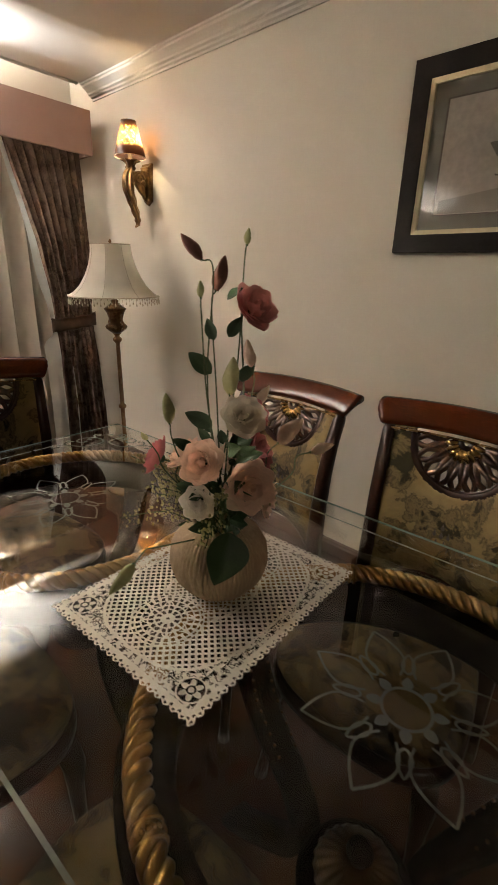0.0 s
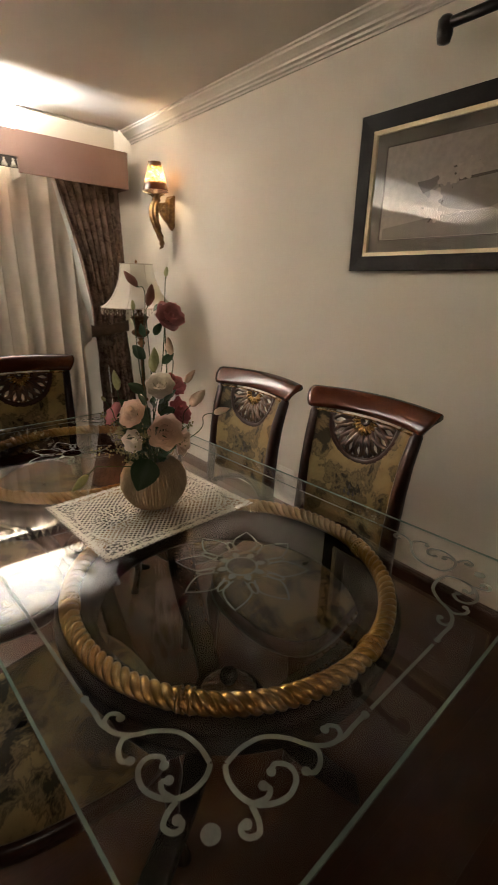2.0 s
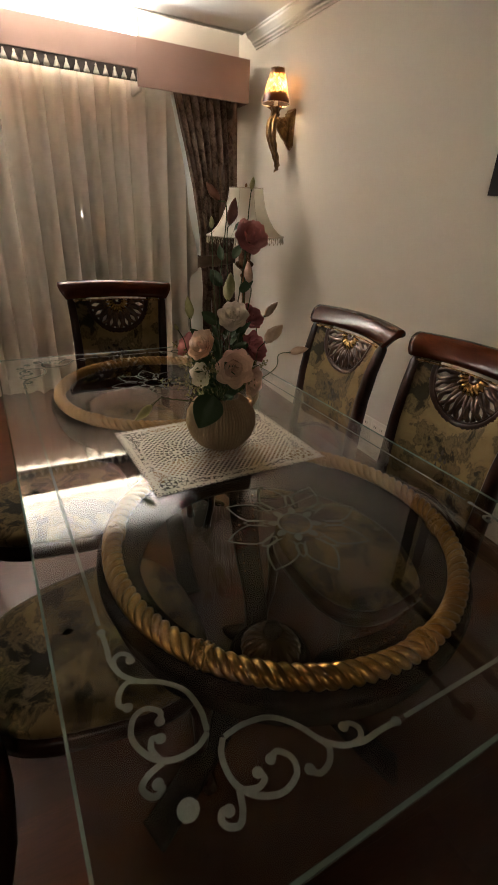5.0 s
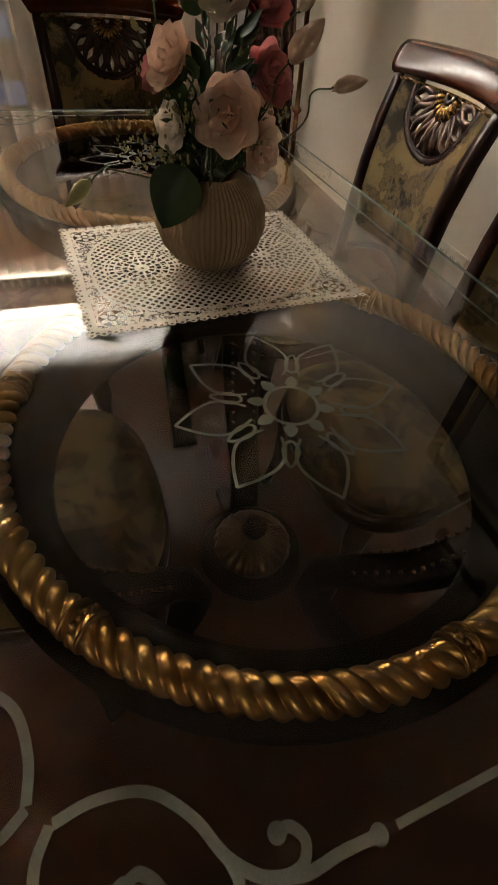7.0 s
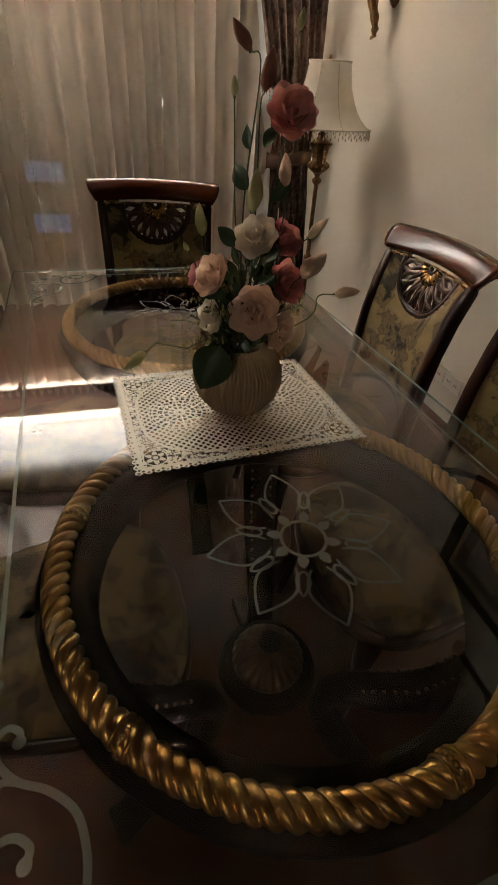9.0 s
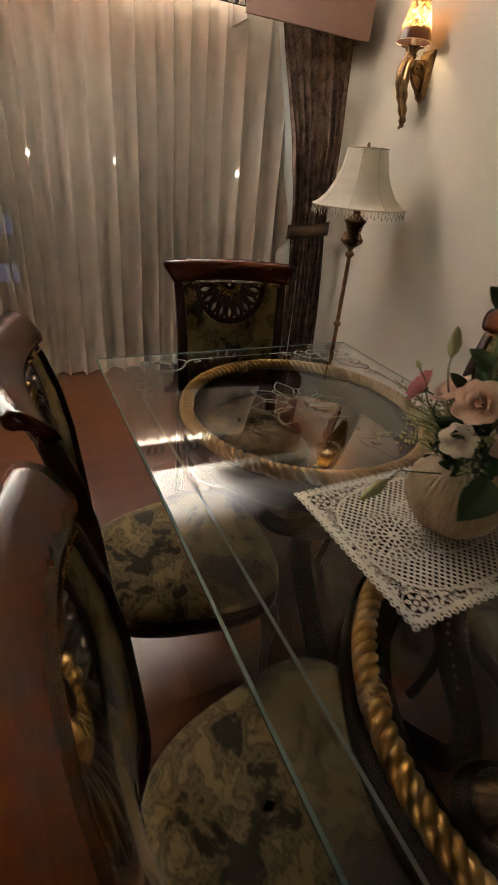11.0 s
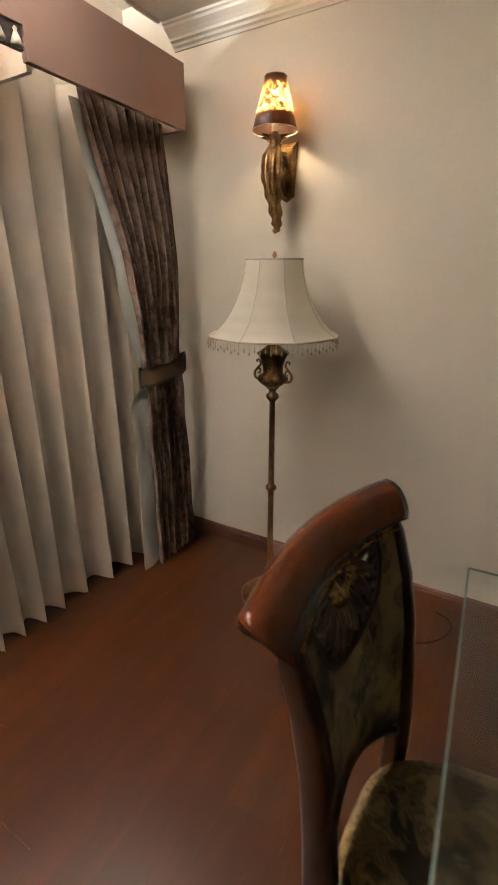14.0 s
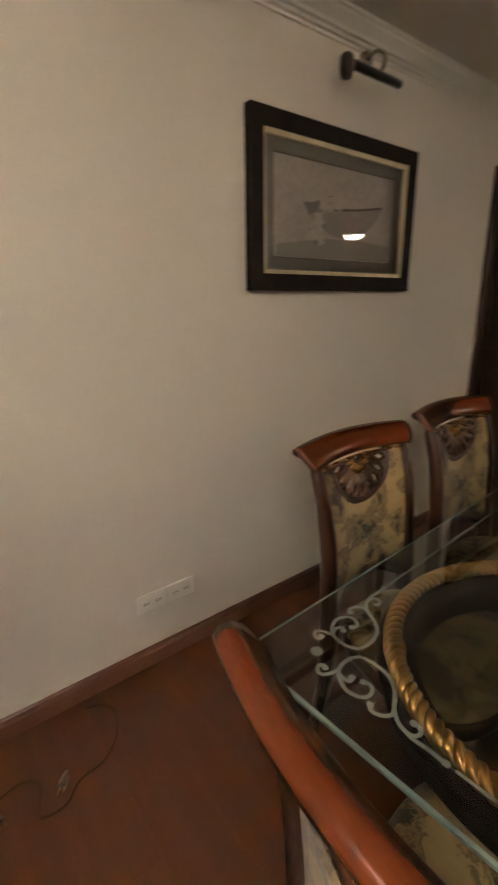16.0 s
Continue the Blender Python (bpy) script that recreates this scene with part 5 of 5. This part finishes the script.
for i in range(22):
    a = math.radians(215 + random.uniform(-65, 45)) if i < 15 else random.uniform(0, 2 * math.pi)
    reach = random.uniform(0.10, 0.185)
    end = Vector((reach * math.cos(a), reach * math.sin(a), random.uniform(0.02, 0.13)))
    line = spline([(0.01 * math.cos(a), 0.01 * math.sin(a), -0.01), end * 0.5 + Vector((0, 0, 0.025)), end], 8)
    tb = bmesh.new()
    tube(tb, line, 0.0009, 5)
    part("spray_stem", tb, M_STEM, foliage)
    tb = bmesh.new()
    for j in range(46):
        t = random.uniform(0.45, 1)
        c = line[int(t * (len(line) - 1))] + Vector((random.gauss(0, 1), random.gauss(0, 1), random.gauss(0, 1))) * 0.010 * (1.25 - 0.6 * t)
        bmesh.ops.create_icosphere(tb, subdivisions=1, radius=random.uniform(0.0013, 0.0027), matrix=Matrix.Translation(c) @ Matrix.Diagonal((1, 1, 1.6, 1)))
    tagged(part("filler_bloom", tb, M_FILL, foliage, "tiny pale green filler blooms"), kind="stuff")


# ---- chairs ----
BACK_Y = [(0.44, -0.195), (0.52, -0.200), (0.62, -0.206), (0.74, -0.216), (0.84, -0.234), (0.91, -0.256), (0.95, -0.272), (0.985, -0.292), (1.0, -0.302)]
BACK_W = [(0.44, 0.190), (0.62, 0.190), (0.80, 0.195), (0.925, 0.206), (1.0, 0.215)]
BOW = 0.042


def on_back(u, z, out=0.0):
    """A place on the bowed, leaning back; u runs from -1 to 1, out is towards the front."""
    w = lerp(BACK_W, z)
    return Vector((u * w, lerp(BACK_Y, z) - BOW * (1 - u * u) + out, z))


def make_chair():
    ch = thing("dining_chair", (0, 0, 0), 0, "mahogany dining chair with damask seat and carved fan back", "chair", "chairs round the table")
    # scrolled top rail
    sec = [(0.0, 0.938), (0.010, 0.944), (0.008, 0.957), (-0.006, 0.976), (-0.022, 0.993), (-0.040, 1.004), (-0.058, 1.006), (-0.070, 0.998), (-0.070, 0.987), (-0.060, 0.980), (-0.048, 0.980), (-0.036, 0.974), (-0.026, 0.960), (-0.020, 0.945), (-0.020, 0.938)]
    loops = []
    for i in range(33):
        u = -1 + i / 16
        x = 0.258 * u
        loops.append([(x * (1 - 0.155 * max(0.0, 0.985 - z) / 0.06), -0.250 - BOW * (1 - u * u) + y, z + 0.006 * (1 - u * u)) for y, z in ((0.90 * y - 0.002, z) for y, z in sec)])
    rail = part("top_rail", rings(bmesh.new(), loops), M_RED, ch, "polished scrolled mahogany top rail")
    tb = bmesh.new()
    tube(tb, [on_back(-0.96 + 1.92 * k / 30, 0.933, 0.014) for k in range(31)], 0.0034, 6)
    for k in range(61):
        bmesh.ops.create_icosphere(tb, subdivisions=1, radius=0.0034, matrix=Matrix.Translation(on_back(-0.96 + 1.92 * k / 60, 0.9335, 0.0165)))
    part("gilt_bead", tb, M_GOLD, rail, "thin gilded beading")
    # posts run down into the back legs
    for s in (1, -1):
        loops = []
        for z, y, x, w, d in ((0.950, -0.268, 0.212, 0.010, 0.008), (0.925, -0.262, 0.208, 0.017, 0.017), (0.84, -0.238, 0.202, 0.018, 0.021), (0.74, -0.220, 0.199, 0.019, 0.022), (0.62, -0.209, 0.197, 0.020, 0.023), (0.52, -0.202, 0.197, 0.021, 0.025), (0.42, -0.198, 0.198, 0.022, 0.026),
                              (0.32, -0.200, 0.199, 0.020, 0.024), (0.18, -0.214, 0.200, 0.017, 0.020), (0.06, -0.238, 0.201, 0.015, 0.017), (0.0, -0.250, 0.201, 0.015, 0.017)):
            loops.append([(s * x + a * w, y + b * d, z) for a, b in ((1, -0.7), (1, 0.7), (0.7, 1), (-0.7, 1), (-1, 0.7), (-1, -0.7), (-0.7, -1), (0.7, -1))])
        part("back_post", rings(bmesh.new(), loops), M_DARK, ch)
    # upholstered panel with a half-round opening, arched foot
    R, FZ, nx, nz = 0.142, 0.930, 60, 60
    vs, fs, ids = [], [], {}
    for j in range(nz + 1):
        for i in range(nx + 1):
            u = -0.93 + 1.86 * i / nx
            low = 0.480 + 0.060 * (1 - (u / 0.93) ** 2)
            z = low + (0.944 - low) * j / nz
            p = on_back(u, z)
            r = math.hypot(p.x, z - FZ)
            if abs(r - R) < 0.008 and r > 1e-4:
                k = R / r
                z = FZ + (z - FZ) * k
                p = Vector((p.x * k, p.y, z))
            puff = 0.010 * (1 - (u / 0.93) ** 4) * min(1, max(0, (r - R) / 0.03)) * min(1, (z - low) / 0.03)
            ids[i, j] = len(vs)
            vs.append(p + Vector((0, 0.010 + puff, 0)))
            vs.append(p + Vector((0, -0.012 - 0.6 * puff, 0)))
    keep = set()
    for j in range(nz):
        for i in range(nx):
            cs = [ids[i, j], ids[i + 1, j], ids[i + 1, j + 1], ids[i, j + 1]]
            m = sum((vs[c] for c in cs), Vector()) / 4
            if math.hypot(m.x, m.z - FZ) > R - 0.003:
                keep.add((i, j))
                fs.append(cs)
                fs.append([c + 1 for c in cs[::-1]])
    part_back = raw("back_panel", vs, fs, M_FABRIC, ch, "olive-gold damask back panel")
    for x, z, w in ((0, 0.700, 0.0055), (-0.021, 0.679, 0.0050), (0, 0.677, 0.0065), (0.021, 0.679, 0.0050), (-0.012, 0.655, 0.0035), (0.012, 0.655, 0.0035)):
        o = on_back(x / 0.21, z, 0.0208)
        q = [o + Vector(v) for v in ((0, 0, 0.011), (w, 0, -0.003), (w * 0.6, 0, -0.009), (-w * 0.6, 0, -0.009), (-w, 0, -0.003))]
        part("woven_motif", rings(bmesh.new(), [q, [p + Vector((0, 0.0012, 0)) for p in q]]), M_TRIM, part_back, "small black woven motif", False)
    # arched foot rail of the back
    tb = bmesh.new()
    tube(tb, [on_back(u, 0.472 + 0.060 * (1 - (u / 0.95) ** 2)) for u in np.linspace(-0.95, 0.95, 25)], 0.014, 10)
    part("foot_rail", tb, M_DARK, ch)
    # carved fan
    def fan_at(r, a, out=0.0):
        r *= 1.11 if r < R - 0.02 else 1.0
        z = FZ + r * math.sin(a)
        w = lerp(BACK_W, z)
        return Vector((r * math.cos(a), lerp(BACK_Y, z) - BOW * (1 - (r * math.cos(a) / w) ** 2) + out, z))
    tb = bmesh.new()
    tube(tb, [fan_at(R - 0.002, math.pi + math.pi * k / 36, 0.003) for k in range(37)], 0.0125, 8)
    tube(tb, [fan_at(R - 0.014, math.pi + math.pi * k / 36, 0.010) for k in range(37)], 0.0045, 6)
    fan = part("fan_rim", tb, M_DARK, ch, "carved half-round rim")
    for k in range(9):
        a = math.pi + math.pi * (k + 0.5) / 9
        tb = bmesh.new()
        spread = math.pi / 9 * 0.42
        for s in (-1, 1):
            tube(tb, spline([fan_at(0.045, a, 0.004), fan_at(0.068, a + s * spread * 0.55, 0.010), fan_at(0.092, a + s * spread, 0.010), fan_at(0.108, a + s * spread * 0.55, 0.007), fan_at(0.118, a + s * 0.02, 0.004)], 5), lambda t: 0.0102 - 0.0024 * t, 7)
        part("fan_loop", tb, M_CARVED, fan, "carved gilded fan loop")
    for k in range(9):
        a = math.pi + math.pi * (k + 0.5) / 9
        tb = bmesh.new()
        tube(tb, [fan_at(0.016 + 0.034 * t, a, 0.012 + 0.006 * math.sin(math.pi * t)) for t in np.linspace(0, 1, 7)], lambda t: 0.0100 * math.sin(math.pi * (0.16 + 0.78 * t)) + 0.0008, 7, flat=0.7)
        part("gilt_petal", tb, M_GOLD, fan, "gilded rosette petal")
    tb = bmesh.new()
    tube(tb, [fan_at(0.014, math.pi + math.pi * k / 12, 0.012) for k in range(13)], 0.009, 8)
    part("rosette_core", tb, M_DARK, fan)

    # seat
    def outline(grow, z, n=56):
        pts = []
        for k in range(n):
            a = 2 * math.pi * k / n
            c, s = math.cos(a), math.sin(a)
            x = math.copysign(abs(c) ** 0.62, c)
            y = math.copysign(abs(s) ** 0.62, s)
            w = 0.214 + 0.046 * y
            pts.append((x * (w + grow), 0.012 + y * (0.228 + grow) + (0.028 * (1 - x * x) if y > 0 else 0), z))
        return pts
    part("seat_frame", rings(bmesh.new(), [outline(-0.03, 0.3480), outline(0.0, 0.3520), outline(0.010, 0.3650), outline(0.010, 0.3900), outline(0.002, 0.4020), outline(-0.02, 0.4060)]), M_DARK, ch)
    lo = [outline(0.000, 0.4065), outline(0.006, 0.4200), outline(0.000, 0.4340), outline(-0.020, 0.4460), outline(-0.06, 0.4560), outline(-0.12, 0.4610), outline(-0.185, 0.4630)]
    part("seat_cushion", rings(bmesh.new(), lo), M_FABRIC, ch, "olive-gold damask seat cushion")
    for s in (1, -1):
        loops = []
        for z, y, x, w in ((0.352, 0.205, 0.200, 0.027), (0.30, 0.214, 0.206, 0.026), (0.24, 0.212, 0.206, 0.019), (0.12, 0.214, 0.207, 0.015), (0.04, 0.226, 0.214, 0.015), (0.0, 0.232, 0.218, 0.019)):
            loops.append([(s * x + w * math.cos(a), y + w * math.sin(a), z) for a in (2 * math.pi * j / 10 for j in range(10))])
        part("front_leg", rings(bmesh.new(), loops), M_DARK, ch)
    return ch


chair = make_chair()
TALL = Matrix.Diagonal((1, 1, 1.014, 1))
SEATS = [(-0.942, 1.203, 180), (-0.353, 1.203, 180), (-1.517, 0.729, -94.0), (-0.948, 0.305, 2), (-0.318, 0.335, 3)]
chair.matrix_basis = pose(SEATS[0][0], SEATS[0][1], 0, 0, 0, SEATS[0][2]) @ TALL
for x, y, a in SEATS[1:]:
    copy_thing(chair, pose(x, y, 0, 0, 0, a) @ TALL)

# ---- far end of the room: ceiling light seen mirrored in the print's glass ----
far = thing("ceiling_light", (3.15, -0.89, 0), 0, "small lit dome ceiling light on a short rod", "ceiling lamp")
tb = bmesh.new()
lathe(tb, [(0.05, CZ), (0.05, CZ - 0.02), (0.012, CZ - 0.03), (0.010, 2.33), (0.03, 2.32)], 24)
part("rod", tb, M_BRASS, far)
tb = bmesh.new()
lathe(tb, [(0.03, 2.319), (0.11, 2.308), (0.152, 2.280), (0.156, 2.262), (0.149, 2.262), (0.10, 2.288), (0.002, 2.292)], 40)
part("reflector", tb, M_BRASS, far, "brass dish above the bowl")
tb = bmesh.new()
lathe(tb, [(0.002, 2.268), (0.140, 2.266), (0.132, 2.248), (0.085, 2.226), (0.002, 2.218)], 40)
part("bowl", tb, glow("bowl_glow", (1.0, 0.85, 0.67), FAR_GLOW), far, "glowing opal glass bowl")

LANTERN = glow("lantern_glow", (1.0, 0.93, 0.8), 45.0)

# ---- outside: night ground and far lit windows ----
gd = bmesh.new()
box(gd, (-400, -300, -12.2), (WX - 0.16, 300, -12.0))
structure("ground", gd, M_CAVITY, "dark ground in the night outside", "ground")
house = thing("apartment_building", (-40, 14, -12), 0, "dark apartment building at night with few lit windows", "building")
part("wall", boxed((-10, -24, 0), (0, 16, 21), 0.1), mat("facade_render", (0.10, 0.10, 0.11), (0.07, 0.07, 0.08), rough=0.9, scale=0.4, fine=6), house)
lit = glow("lit_window", (0.45, 0.60, 0.95), 0.7)
dim = mat("dark_window", (0.015, 0.017, 0.02), rough=0.2, bump=0)
for i in range(12):
    for j in range(6):
        part("window", boxed((-0.05, -21.2 + 3.0 * i, 0.9 + 3.4 * j), (0.05, -18.6 + 3.0 * i, 2.2 + 3.4 * j)), lit if (i, j) in ((1, 1), (1, 2)) else dim, house, "", False)
for y, size in ((0.05, 0.32), (4.8, 0.16), (12.7, 0.36)):
    post = thing("street_lamp", (-33, y, -12), 0, "tall street lamp, lit, outside the window", "street lamp", "street lamps")
    tb = bmesh.new()
    lathe(tb, [(0.10, 0), (0.10, 0.4), (0.06, 0.6), (0.045, 12.74), (0.02, 12.76)], 12)
    part("pole", tb, M_FRAME, post)
    tb = bmesh.new()
    lathe(tb, [(0.10 * size, 12.77), (0.30 * size, 12.85), (0.30 * size, 13.05), (0.10 * size, 13.2)], 16)
    part("lantern", tb, LANTERN, post, "glowing lantern head")

# ---- floor planks ----
PW, PLEN = 0.190, 1.285
plank = None
for i in range(59):
    x = WX + PW * i
    shift = (i * 0.43) % 1.0 * PLEN
    for j in range(-1, 5):
        y0, y1 = SY + shift + PLEN * j, SY + shift + PLEN * (j + 1)
        y0, y1 = max(y0, SY), min(y1, NY)
        if y1 - y0 < 0.03:
            continue
        if y1 - y0 > PLEN - 1e-3:
            if plank is None:
                plank = part("plank", boxed((0, 0.0002, -0.009), (PW - 0.00012, PLEN - 0.0001, 0)), M_PLANK, floor, "", False)
                plank.matrix_basis = Matrix.Translation((x, y0, 0))
            else:
                twin(plank, floor, Matrix.Translation((x, y0, 0)))
        else:
            part("plank", boxed((x, y0 + 0.0002, -0.009), (x + PW - 0.00012, y1 - 0.0001, 0)), M_PLANK, floor, "", False)
